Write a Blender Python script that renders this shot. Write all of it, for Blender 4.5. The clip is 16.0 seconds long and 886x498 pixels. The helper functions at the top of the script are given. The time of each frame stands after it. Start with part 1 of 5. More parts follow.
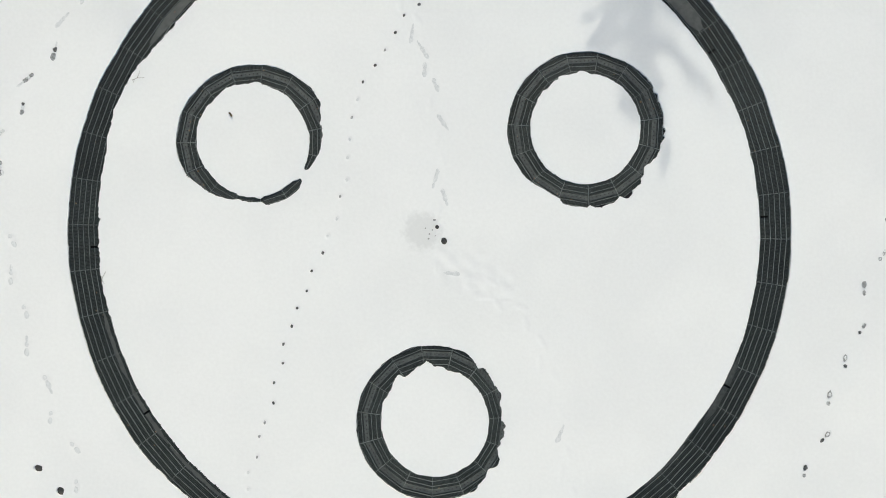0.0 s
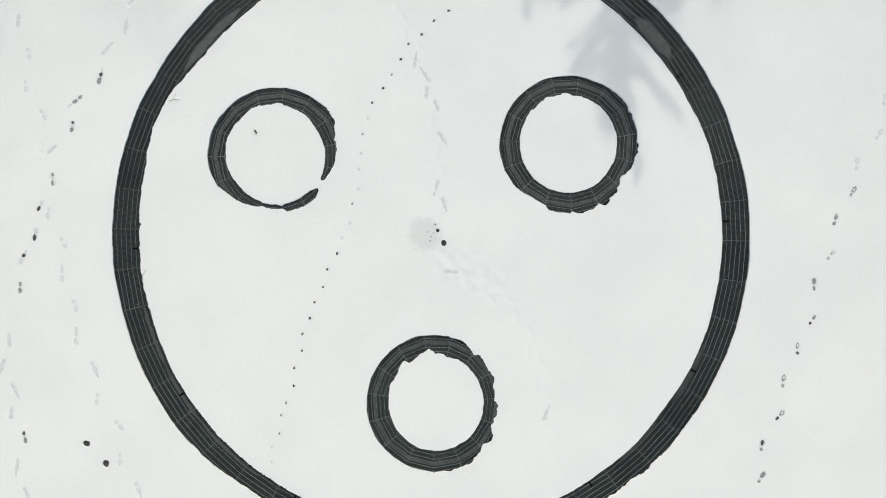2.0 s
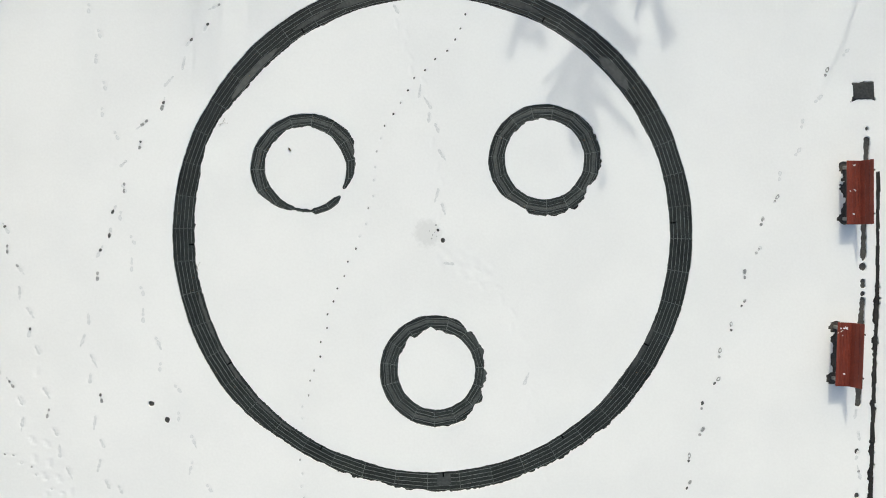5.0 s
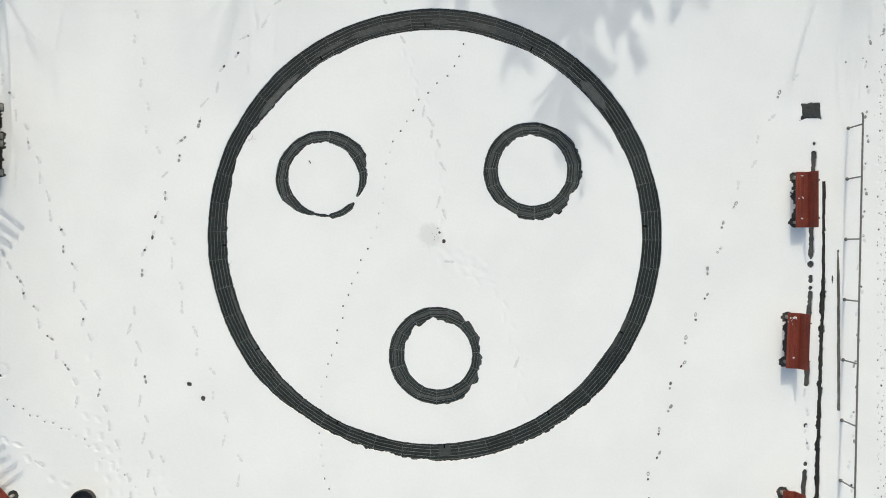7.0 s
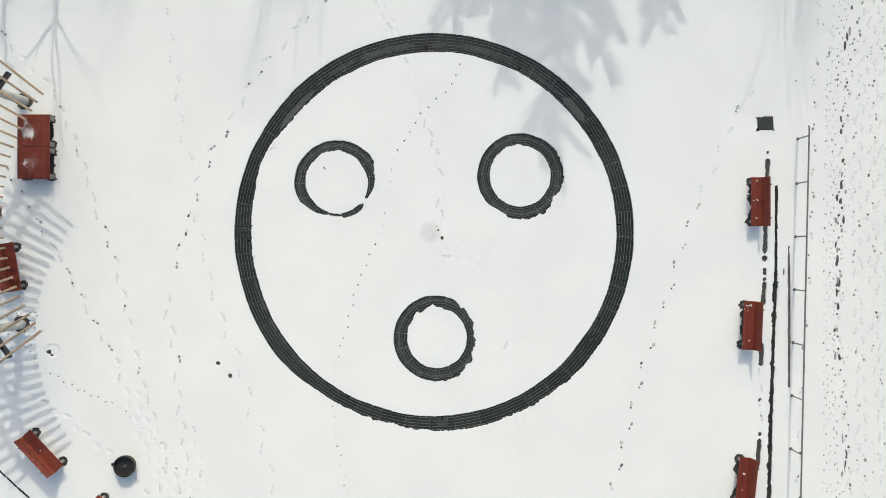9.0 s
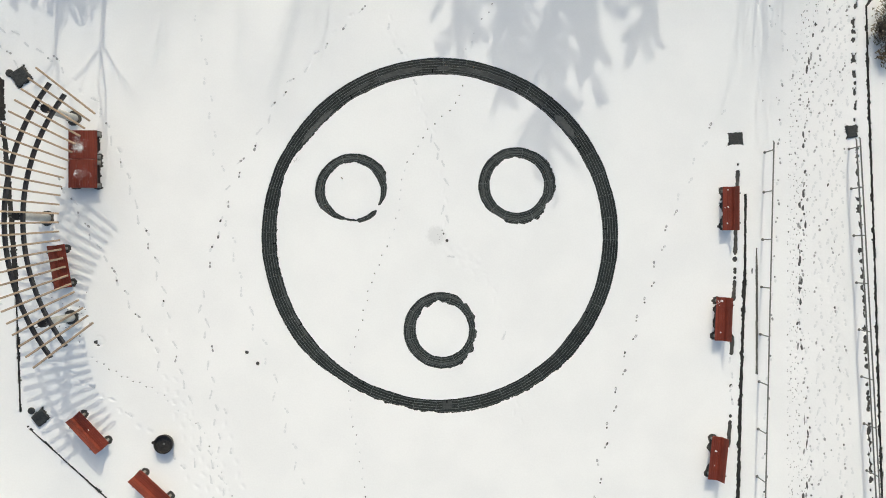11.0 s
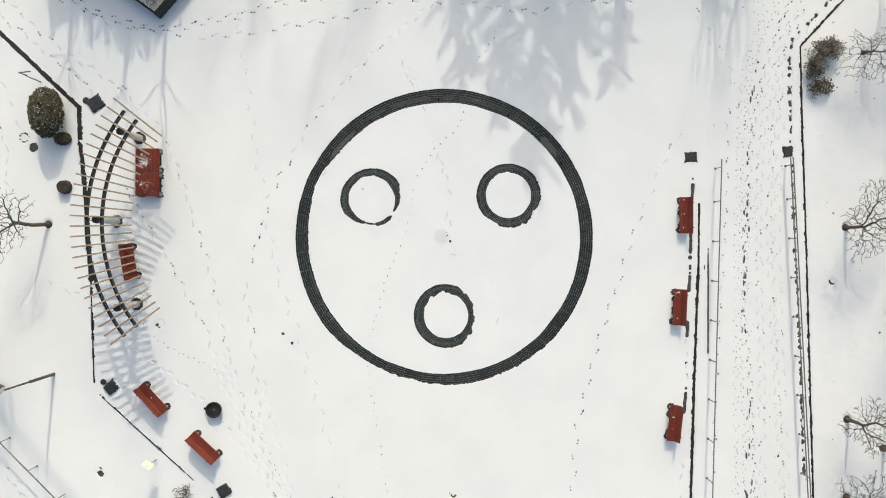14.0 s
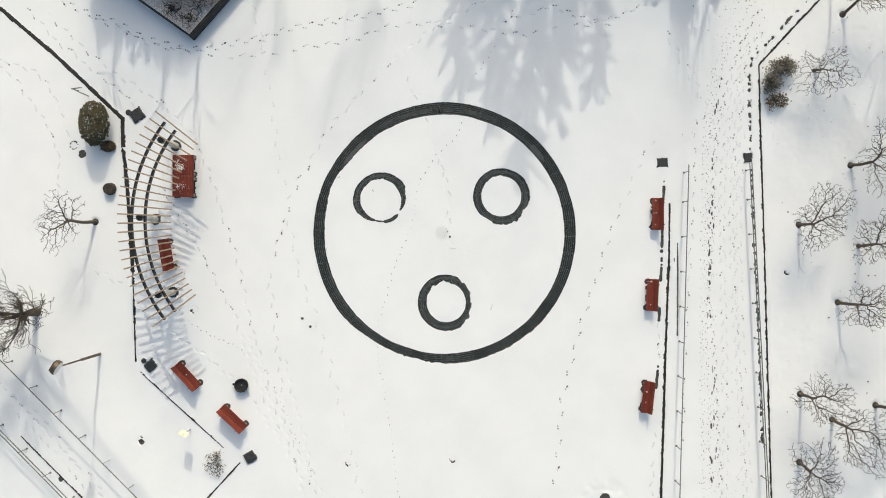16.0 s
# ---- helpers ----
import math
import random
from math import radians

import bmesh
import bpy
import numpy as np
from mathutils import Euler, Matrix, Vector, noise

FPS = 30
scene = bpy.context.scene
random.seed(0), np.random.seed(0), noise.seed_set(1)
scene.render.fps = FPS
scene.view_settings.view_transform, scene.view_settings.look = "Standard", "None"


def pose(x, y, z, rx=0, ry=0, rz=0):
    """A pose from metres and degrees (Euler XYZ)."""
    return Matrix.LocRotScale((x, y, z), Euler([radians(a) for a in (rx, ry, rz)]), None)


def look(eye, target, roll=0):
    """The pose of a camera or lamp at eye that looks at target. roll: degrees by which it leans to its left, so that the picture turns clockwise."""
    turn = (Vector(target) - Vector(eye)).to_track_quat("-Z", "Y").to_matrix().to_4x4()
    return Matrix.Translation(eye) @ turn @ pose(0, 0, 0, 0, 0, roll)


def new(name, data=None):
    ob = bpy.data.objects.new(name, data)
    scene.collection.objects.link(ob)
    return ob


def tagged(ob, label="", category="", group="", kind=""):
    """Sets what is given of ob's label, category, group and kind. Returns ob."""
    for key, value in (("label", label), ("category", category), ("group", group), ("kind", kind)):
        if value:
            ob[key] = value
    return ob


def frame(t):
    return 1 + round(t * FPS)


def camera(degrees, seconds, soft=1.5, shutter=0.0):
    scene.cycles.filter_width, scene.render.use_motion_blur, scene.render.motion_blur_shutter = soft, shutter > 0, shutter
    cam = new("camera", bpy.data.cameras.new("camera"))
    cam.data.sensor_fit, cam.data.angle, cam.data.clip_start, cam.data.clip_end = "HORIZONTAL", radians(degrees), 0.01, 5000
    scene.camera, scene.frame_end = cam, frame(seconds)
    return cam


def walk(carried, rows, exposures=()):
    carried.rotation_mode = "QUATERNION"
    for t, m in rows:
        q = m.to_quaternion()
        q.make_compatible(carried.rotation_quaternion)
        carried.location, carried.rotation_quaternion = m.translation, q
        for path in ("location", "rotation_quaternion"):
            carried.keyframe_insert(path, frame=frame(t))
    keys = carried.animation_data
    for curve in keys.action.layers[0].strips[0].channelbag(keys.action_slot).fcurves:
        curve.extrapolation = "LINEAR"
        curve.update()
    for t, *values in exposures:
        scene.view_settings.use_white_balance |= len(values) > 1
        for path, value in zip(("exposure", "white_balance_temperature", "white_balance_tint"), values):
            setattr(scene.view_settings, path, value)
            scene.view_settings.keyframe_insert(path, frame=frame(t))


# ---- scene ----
cam = camera(60.0, 16.0, 0.95)
# seconds, eye x, y, height, turn; the drone looks straight down
ROWS = [
    (0, 0.275, -0.370, 15.597, -0.075),
    (0.5, 0.217, -0.376, 16.113, -0.163),
    (1, 0.198, -0.358, 16.616, -0.153),
    (1.5, 0.226, -0.355, 17.129, -0.106),
    (2, 0.277, -0.347, 17.700, -0.130),
    (2.5, 0.320, -0.368, 18.311, -0.168),
    (3, 0.356, -0.387, 18.970, -0.159),
    (3.5, 0.355, -0.404, 19.619, -0.136),
    (4, 0.345, -0.460, 20.274, -0.105),
    (6.5, 0.247, -0.451, 24.063, -0.077),
    (7, 0.269, -0.456, 24.857, -0.108),
    (7.5, 0.289, -0.457, 25.665, -0.101),
    (8, 0.316, -0.458, 26.503, -0.072),
    (8.5, 0.362, -0.543, 27.364, -0.048),
    (9, 0.329, -0.618, 28.265, -0.026),
    (11.5, 0.072, -0.548, 32.509, 0.012),
    (12, 0.013, -0.559, 33.420, 0.017),
    (12.5, -0.008, -0.563, 34.437, 0.067),
    (13, -0.025, -0.585, 35.533, 0.003),
    (13.5, -0.038, -0.611, 36.742, 0.054),
    (14, -0.056, -0.595, 37.974, 0.210),
    (14.5, -0.043, -0.646, 39.256, 0.130),
    (15, -0.019, -0.713, 40.548, 0.186),
    (15.5, -0.058, -0.824, 41.784, 0.136),
    (16, -0.086, -0.898, 43.028, 0.215),
]
walk(cam, [(t, pose(x, y, z, 0, 0, a)) for t, x, y, z, a in ROWS],
     [(0.0, 0.275, 6810, 2), (8.0, 0.30, 6830, 2), (12.0, 0.34, 6980, 4), (16.0, 0.33, 6960, 4)])

# ---- light ----
SUN_UP, SUN_TURN = radians(31.4), radians(3.6)
world = bpy.data.worlds.new("sky")
scene.world = world
world.use_nodes = True
wn = world.node_tree.nodes
sky = wn.new("ShaderNodeTexSky")
sky.sky_type, sky.sun_disc = "NISHITA", False
sky.sun_elevation, sky.sun_rotation = SUN_UP, SUN_TURN
sky.air_density, sky.dust_density, sky.ozone_density = 1.0, 4.0, 1.0
world.node_tree.links.new(sky.outputs[0], wn["Background"].inputs[0])
wn["Background"].inputs[1].default_value = 0.138
sun = new("sun", bpy.data.lights.new("sun", "SUN"))
sun.data.energy, sun.data.angle, sun.data.color = 1.24, radians(0.32), (1.0, 0.95, 0.88)
sun.matrix_world = look((math.sin(SUN_TURN), math.cos(SUN_TURN), math.tan(SUN_UP)), (0, 0, 0))


# ---- materials ----
def material(name, base, rough=0.7, metal=0.0, grain=8.0, spread=0.35, bump=0.2, second=None, patch=1.2, patch_amount=0.5, by_object=0.0, spec=0.4):
    """A surface with fine grain, larger patches of a second colour, relief, and a shift from piece to piece."""
    m = bpy.data.materials.new(name)
    m.use_nodes = True
    n, l = m.node_tree.nodes, m.node_tree.links
    p = n["Principled BSDF"]
    p.inputs["Roughness"].default_value, p.inputs["Metallic"].default_value = rough, metal
    p.inputs["Specular IOR Level"].default_value = spec
    geo = n.new("ShaderNodeNewGeometry")
    fine = n.new("ShaderNodeTexNoise")
    fine.inputs["Scale"].default_value, fine.inputs["Detail"].default_value = grain, 5
    large = n.new("ShaderNodeTexNoise")
    large.inputs["Scale"].default_value, large.inputs["Detail"].default_value = patch, 4
    for t in (fine, large):
        l.new(geo.outputs["Position"], t.inputs["Vector"])
    ramp = n.new("ShaderNodeMapRange")
    ramp.inputs["From Min"].default_value, ramp.inputs["From Max"].default_value = 0.42, 0.62
    ramp.inputs["To Max"].default_value = patch_amount
    l.new(large.outputs["Fac"], ramp.inputs["Value"])
    mix = n.new("ShaderNodeMix")
    mix.data_type = "RGBA"
    mix.inputs["A"].default_value = (*base, 1)
    mix.inputs["B"].default_value = (*(second or [c * 0.7 for c in base]), 1)
    l.new(ramp.outputs[0], mix.inputs["Factor"])
    val = n.new("ShaderNodeMapRange")
    val.inputs["From Min"].default_value, val.inputs["From Max"].default_value = 0.25, 0.75
    val.inputs["To Min"].default_value, val.inputs["To Max"].default_value = 1 - spread, 1 + spread
    l.new(fine.outputs["Fac"], val.inputs["Value"])
    hsv = n.new("ShaderNodeHueSaturation")
    l.new(mix.outputs["Result"], hsv.inputs["Color"])
    if by_object:
        info = n.new("ShaderNodeObjectInfo")
        rnd = n.new("ShaderNodeMapRange")
        rnd.inputs["To Min"].default_value, rnd.inputs["To Max"].default_value = 1 - by_object, 1 + by_object
        l.new(info.outputs["Random"], rnd.inputs["Value"])
        mul = n.new("ShaderNodeMath")
        mul.operation = "MULTIPLY"
        l.new(val.outputs[0], mul.inputs[0])
        l.new(rnd.outputs[0], mul.inputs[1])
        l.new(mul.outputs[0], hsv.inputs["Value"])
    else:
        l.new(val.outputs[0], hsv.inputs["Value"])
    l.new(hsv.outputs[0], p.inputs["Base Color"])
    if bump:
        b = n.new("ShaderNodeBump")
        b.inputs["Strength"].default_value, b.inputs["Distance"].default_value = bump, 0.02
        l.new(fine.outputs["Fac"], b.inputs["Height"])
        l.new(b.outputs[0], p.inputs["Normal"])
    return m


M_SNOW = material("snow", (0.89, 0.9, 0.9), 0.65, grain=14, spread=0.02, bump=0.08, second=(0.82, 0.833, 0.84), patch=0.35, patch_amount=0.45, spec=0.25)
# a thin, water-soaked disc of snow over the hidden middle of the square
_n, _l = M_SNOW.node_tree.nodes, M_SNOW.node_tree.links
_geo, _far, _map, _mix = _n.new("ShaderNodeNewGeometry"), _n.new("ShaderNodeVectorMath"), _n.new("ShaderNodeMapRange"), _n.new("ShaderNodeMix")
_far.operation = "DISTANCE"
_far.inputs[1].default_value = (-0.14, 0.0, 0.0)
_l.new(_geo.outputs["Position"], _far.inputs[0])
_blot, _add = _n.new("ShaderNodeTexNoise"), _n.new("ShaderNodeMath")
_blot.inputs["Scale"].default_value, _blot.inputs["Detail"].default_value = 9.0, 4
_l.new(_geo.outputs["Position"], _blot.inputs["Vector"])
_add.operation, _add.inputs[1].default_value = "MULTIPLY_ADD", 0.45
_l.new(_blot.outputs["Fac"], _add.inputs[0])
_l.new(_far.outputs["Value"], _add.inputs[2])
_map.inputs["From Min"].default_value, _map.inputs["From Max"].default_value = 0.68, 0.5
_map.inputs["To Max"].default_value = 0.3
_l.new(_add.outputs[0], _map.inputs["Value"])
_mix.data_type = "RGBA"
_mix.inputs["B"].default_value = (0.55, 0.565, 0.56, 1)
_l.new(_map.outputs[0], _mix.inputs["Factor"])
_p = _n["Principled BSDF"]
_l.new(_p.inputs["Base Color"].links[0].from_socket, _mix.inputs["A"])
_l.new(_mix.outputs["Result"], _p.inputs["Base Color"])
M_PAVING = material("wet_paving", (0.075, 0.072, 0.066), 0.55, grain=30, spread=0.5, second=(0.035, 0.035, 0.034), patch=2.5)
# near-black colour stands for the shade in the channel below the grates
M_PIT = material("drain_shade_bed", (0.004, 0.0045, 0.0045), 0.5, grain=20, spread=0.5)
M_RIB = material("grate_rib", (0.03, 0.036, 0.033), 0.5, 0.0, grain=12, spread=0.3, second=(0.045, 0.052, 0.05), patch=1.3, by_object=0.2)
M_BAR = material("grate_bar", (0.24, 0.265, 0.26), 0.45, 0.2, grain=30, spread=0.3, second=(0.13, 0.14, 0.135), patch=2.0, by_object=0.2)
M_STRIP = material("nozzle_strip", (0.094, 0.104, 0.1), 0.5, 0.1, grain=18, spread=0.35, second=(0.07, 0.075, 0.072), patch=3.0)
M_BLACK = material("black_rubber", (0.004, 0.004, 0.004), 0.8, spec=0.1, grain=20, spread=0.3)
M_SILT = material("wet_silt", (0.066, 0.071, 0.068), 0.4, grain=14, spread=0.35, second=(0.035, 0.038, 0.037), patch=2.2, patch_amount=0.6)
M_MUD = material("drying_silt", (0.092, 0.098, 0.094), 0.5, grain=9, spread=0.25, second=(0.085, 0.09, 0.086), patch=2.2, patch_amount=0.7)
M_RED = material("red_planks", (0.19, 0.036, 0.02), 0.5, grain=22, spread=0.22, second=(0.13, 0.024, 0.014), patch=2.0, by_object=0.14)
M_LEG = material("cast_concrete", (0.3, 0.29, 0.27), 0.8, grain=25, spread=0.25, second=(0.17, 0.165, 0.15), patch=4)
M_STONE = material("dark_kerbstone", (0.024, 0.0225, 0.021), 0.7, grain=18, spread=0.5, bump=0.6, second=(0.014, 0.0135, 0.013), patch=3.5, by_object=0.25)
M_EDGE = material("grey_edging", (0.14, 0.134, 0.118), 0.7, grain=18, spread=0.35, bump=0.4, second=(0.07, 0.067, 0.06), patch=3.5, by_object=0.2)
M_SLAB = material("black_slate", (0.035, 0.038, 0.037), 0.5, grain=14, spread=0.5, bump=0.6, second=(0.05, 0.05, 0.048), patch=5, patch_amount=0.4)
M_STEEL = material("grey_railing_steel", (0.2, 0.195, 0.18), 0.5, 0.3, grain=25, spread=0.2)
M_BEAM = material("black_beam", (0.022, 0.022, 0.025), 0.55, grain=20, spread=0.35)
M_WOOD = material("pale_timber", (0.37, 0.28, 0.195), 0.6, grain=16, spread=0.22, second=(0.29, 0.215, 0.145), patch=1.5, by_object=0.12)
M_COLUMN = material("grey_column_paint", (0.55, 0.55, 0.52), 0.6, grain=20, spread=0.15, second=(0.4, 0.39, 0.35), patch=2)
M_BARK = material("bark", (0.1, 0.08, 0.058), 0.85, grain=22, spread=0.5, bump=0.6, second=(0.05, 0.042, 0.034), patch=5)
M_TWIG = material("twigs", (0.085, 0.07, 0.055), 0.85, grain=20, spread=0.4, bump=0)
M_NEEDLE = material("evergreen_leaves", (0.05, 0.06, 0.03), 0.7, grain=6, spread=0.5, bump=0, second=(0.1, 0.085, 0.05), patch=3, patch_amount=0.8)
M_OLIVE = material("olive_leaves", (0.085, 0.082, 0.04), 0.7, grain=9, spread=0.6, bump=0, second=(0.17, 0.13, 0.08), patch=6, patch_amount=0.8)
M_GREYLEAF = material("grey_brown_leaves", (0.19, 0.17, 0.13), 0.8, grain=9, spread=0.6, bump=0, second=(0.24, 0.21, 0.17), patch=6, patch_amount=0.8)
M_BEDLEAF = material("pale_dead_leaves", (0.42, 0.38, 0.34), 0.85, grain=9, spread=0.5, bump=0, second=(0.24, 0.2, 0.17), patch=5, patch_amount=0.8)
M_GREYTWIG = material("grey_twigs", (0.62, 0.57, 0.53), 0.85, grain=12, spread=0.5, bump=0, second=(0.16, 0.13, 0.11), patch=4)
M_LITTER = material("leaf_litter", (0.6, 0.53, 0.47), 0.9, grain=16, spread=0.6, bump=0.6, second=(0.66, 0.66, 0.65), patch=3, patch_amount=0.9)
M_DRYLEAF = material("dry_leaves", (0.13, 0.09, 0.055), 0.8, grain=8, spread=0.5, bump=0, second=(0.09, 0.085, 0.045), patch=3)
M_FLECK = material("leaf_scraps", (0.2, 0.12, 0.065), 0.8, grain=8, spread=0.5, bump=0, second=(0.32, 0.28, 0.2), patch=6)
M_LAMP = material("bronze_lamp_metal", (0.11, 0.085, 0.06), 0.45, 0.5, grain=20, spread=0.2)
M_WHITE = material("milky_diffuser", (0.75, 0.74, 0.7), 0.35, grain=10, spread=0.05, bump=0)
M_YELLOW = material("yellow_sign_paint", (0.72, 0.67, 0.4), 0.5, grain=14, spread=0.15, second=(0.82, 0.81, 0.7), patch=9, patch_amount=1.0)
M_IRON = material("black_iron", (0.026, 0.025, 0.024), 0.55, 0.2, grain=18, spread=0.5, second=(0.05, 0.045, 0.04), patch=4)
M_STUMP = material("brown_stump", (0.05, 0.038, 0.03), 0.8, grain=14, spread=0.5, second=(0.03, 0.024, 0.02), patch=4)
M_PRESSED = material("pressed_snow", (0.78, 0.8, 0.81), 0.6, grain=45, spread=0.08, second=(0.72, 0.74, 0.75), patch=11, patch_amount=0.8, spec=0.25)
M_TROD = material("trodden_snow_rim_shade", (0.69, 0.71, 0.72), 0.6, grain=45, spread=0.12, second=(0.8, 0.815, 0.82), patch=11, patch_amount=0.9, spec=0.25)
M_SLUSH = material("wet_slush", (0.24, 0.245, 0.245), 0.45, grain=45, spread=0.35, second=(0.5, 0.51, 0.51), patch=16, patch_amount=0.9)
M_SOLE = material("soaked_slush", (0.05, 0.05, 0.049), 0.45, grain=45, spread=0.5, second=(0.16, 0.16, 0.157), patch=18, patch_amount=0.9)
M_WALL = material("dark_stone_wall", (0.028, 0.027, 0.025), 0.75, grain=12, spread=0.4, bump=0.6, second=(0.03, 0.03, 0.028), patch=2)


# ---- mesh tools ----
class Mesh:
    """Collects points and faces for one mesh."""

    def __init__(self):
        self.v, self.f = [], []

    def add(self, pts, faces, m=None):
        k = len(self.v)
        self.v += [tuple(m @ Vector(p)) if m is not None else tuple(p) for p in pts]
        self.f += [tuple(i + k for i in f) for f in faces]

    def block(self, size, m=None, bevel=0.008):
        """A box with chamfered edges round its own middle."""
        sx, sy, sz = (s / 2 for s in size)
        b = min(bevel, sx * 0.8, sy * 0.8, sz * 0.8)
        pts, idx = [], {}
        for i in (-1, 1):
            for j in (-1, 1):
                for k in (-1, 1):
                    for a, q in enumerate(((i * sx, j * (sy - b), k * (sz - b)), (i * (sx - b), j * sy, k * (sz - b)), (i * (sx - b), j * (sy - b), k * sz))):
                        idx[i, j, k, a] = len(pts)
                        pts.append(q)
        faces = []
        for s in (-1, 1):
            faces.append([idx[s, j, k, 0] for j, k in ((-1, -1), (1, -1), (1, 1), (-1, 1))][::s])
            faces.append([idx[i, s, k, 1] for i, k in ((-1, -1), (1, -1), (1, 1), (-1, 1))][::-s])
            faces.append([idx[i, j, s, 2] for i, j in ((-1, -1), (1, -1), (1, 1), (-1, 1))][::s])
            for u in (-1, 1):
                faces.append((idx[s, u, -1, 0], idx[s, u, 1, 0], idx[s, u, 1, 1], idx[s, u, -1, 1]))
                faces.append((idx[s, -1, u, 0], idx[s, 1, u, 0], idx[s, 1, u, 2], idx[s, -1, u, 2]))
                faces.append((idx[-1, s, u, 1], idx[1, s, u, 1], idx[1, s, u, 2], idx[-1, s, u, 2]))
                for w in (-1, 1):
                    faces.append((idx[s, u, w, 0], idx[s, u, w, 1], idx[s, u, w, 2]))
        self.add(pts, faces, m)

    def tube(self, path, radii, sides=6, cap=True):
        """A tube along a path with a radius at each point."""
        k = len(self.v)
        side = None
        for i, p in enumerate(path):
            p = Vector(p)
            d = Vector(path[min(i + 1, len(path) - 1)]) - Vector(path[max(i - 1, 0)])
            d.normalize()
            if side is None:
                side = d.orthogonal()
            side = (side - d * side.dot(d)).normalized()
            up = d.cross(side)
            for j in range(sides):
                a = 2 * math.pi * j / sides
                self.v.append(tuple(p + (side * math.cos(a) + up * math.sin(a)) * radii[i]))
        for i in range(len(path) - 1):
            for j in range(sides):
                q = (j + 1) % sides
                self.f.append((k + i * sides + j, k + i * sides + q, k + (i + 1) * sides + q, k + (i + 1) * sides + j))
        if cap:
            self.f.append(tuple(k + j for j in reversed(range(sides))))
            self.f.append(tuple(k + (len(path) - 1) * sides + j for j in range(sides)))

    def lathe(self, profile, sides=24, m=None):
        """A turned shape from radius and height pairs."""
        pts, faces = [], []
        for r, z in profile:
            pts += [(r * math.cos(2 * math.pi * j / sides), r * math.sin(2 * math.pi * j / sides), z) for j in range(sides)]
        for i in range(len(profile) - 1):
            for j in range(sides):
                q = (j + 1) % sides
                faces.append((i * sides + j, i * sides + q, (i + 1) * sides + q, (i + 1) * sides + j))
        faces.append(tuple(reversed(range(sides))))
        faces.append(tuple((len(profile) - 1) * sides + j for j in range(sides)))
        self.add(pts, faces, m)

    def data(self, name, mat, smooth=False):
        me = bpy.data.meshes.new(name)
        me.from_pydata(self.v, [], self.f)
        me.materials.append(mat)
        if smooth:
            me.shade_smooth()
        return me


def part(name, me, parent, label="", m=None):
    ob = new(name, me)
    ob.parent = parent
    if m is not None:
        ob.matrix_local = m
    return tagged(ob, label)


def thing(name, m, label, category, group="", kind=""):
    ob = new(name)
    ob.matrix_world = m
    ob.empty_display_size = 0.2
    return tagged(ob, label, category, group, kind)


def lattice(x, y, scale, seed):
    """Smooth value noise from 0 to 1 on arrays."""
    x, y = np.asarray(x) / scale + 1000.0, np.asarray(y) / scale + 1000.0
    i, j = np.floor(x).astype(np.int64), np.floor(y).astype(np.int64)
    u, v = x - i, y - j
    u, v = u * u * (3 - 2 * u), v * v * (3 - 2 * v)

    def h(a, b):
        n = (a * 374761393 + b * 668265263 + seed * 974634777) & 0xFFFFFFFF
        n = ((n ^ (n >> 13)) * 1274126177) & 0xFFFFFFFF
        return ((n ^ (n >> 16)) & 0xFFFF) / 65535.0

    return (h(i, j) * (1 - u) + h(i + 1, j) * u) * (1 - v) + (h(i, j + 1) * (1 - u) + h(i + 1, j + 1) * u) * v


def soft(a, b, x):
    t = np.clip((x - a) / (b - a), 0, 1)
    return t * t * (3 - 2 * t)


# ---- plan ----
PAVE = -0.045
RING = (0.0, -0.02)
RING_OUT, RING_IN, RING_TURN = 7.36, 6.73, 2.5
EYES = [((-3.56, 1.80), "left"), ((3.18, 2.065), "right"), ((0.10, -3.90), "low")]
EYE_OUT, EYE_IN = 1.61, 1.11
# edge of the melted band of each small ring: angle, inner radius, outer radius
MELT_LEFT = [(-39, 1.19, 1.25), (-36.5, 1.22, 1.14), (-30, 1.2, 1.12), (-27, 1.15, 1.23), (-17, 1.13, 1.29), (-6, 1.13, 1.36), (6, 1.13, 1.4), (14, 1.12, 1.41), (25, 1.12, 1.52), (36, 1.12, 1.57), (45, 1.14, 1.6), (90, 1.24, 1.59), (130, 1.23, 1.6), (165, 1.21, 1.6), (190, 1.17, 1.6),
     (205, 1.13, 1.54), (213, 1.12, 1.46), (230, 1.12, 1.36), (248, 1.11, 1.25), (254, 1.14, 1.185), (258, 1.13, 1.22), (270, 1.13, 1.22), (276, 1.175, 1.21), (280, 1.12, 1.29), (296, 1.11, 1.32), (314, 1.12, 1.32)]
MELT_RIGHT = [(0, 1.13, 1.6), (2.5, 1.13, 1.57), (5, 1.13, 1.6), (53, 1.14, 1.61), (66, 1.15, 1.57), (90, 1.17, 1.59), (120, 1.18, 1.6), (180, 1.13, 1.6), (215, 1.13, 1.58), (236, 1.13, 1.5), (250, 1.13, 1.51), (253, 1.13, 1.59), (271, 1.13, 1.6), (273.5, 1.13, 1.53), (277, 1.13, 1.61), (291, 1.13, 1.61), (296, 1.13, 1.49), (301, 1.13, 1.61),
     (315, 1.13, 1.61), (318, 1.13, 1.52), (327, 1.12, 1.43), (333, 1.12, 1.5), (339, 1.13, 1.55), (350, 1.13, 1.58), (355, 1.13, 1.61)]
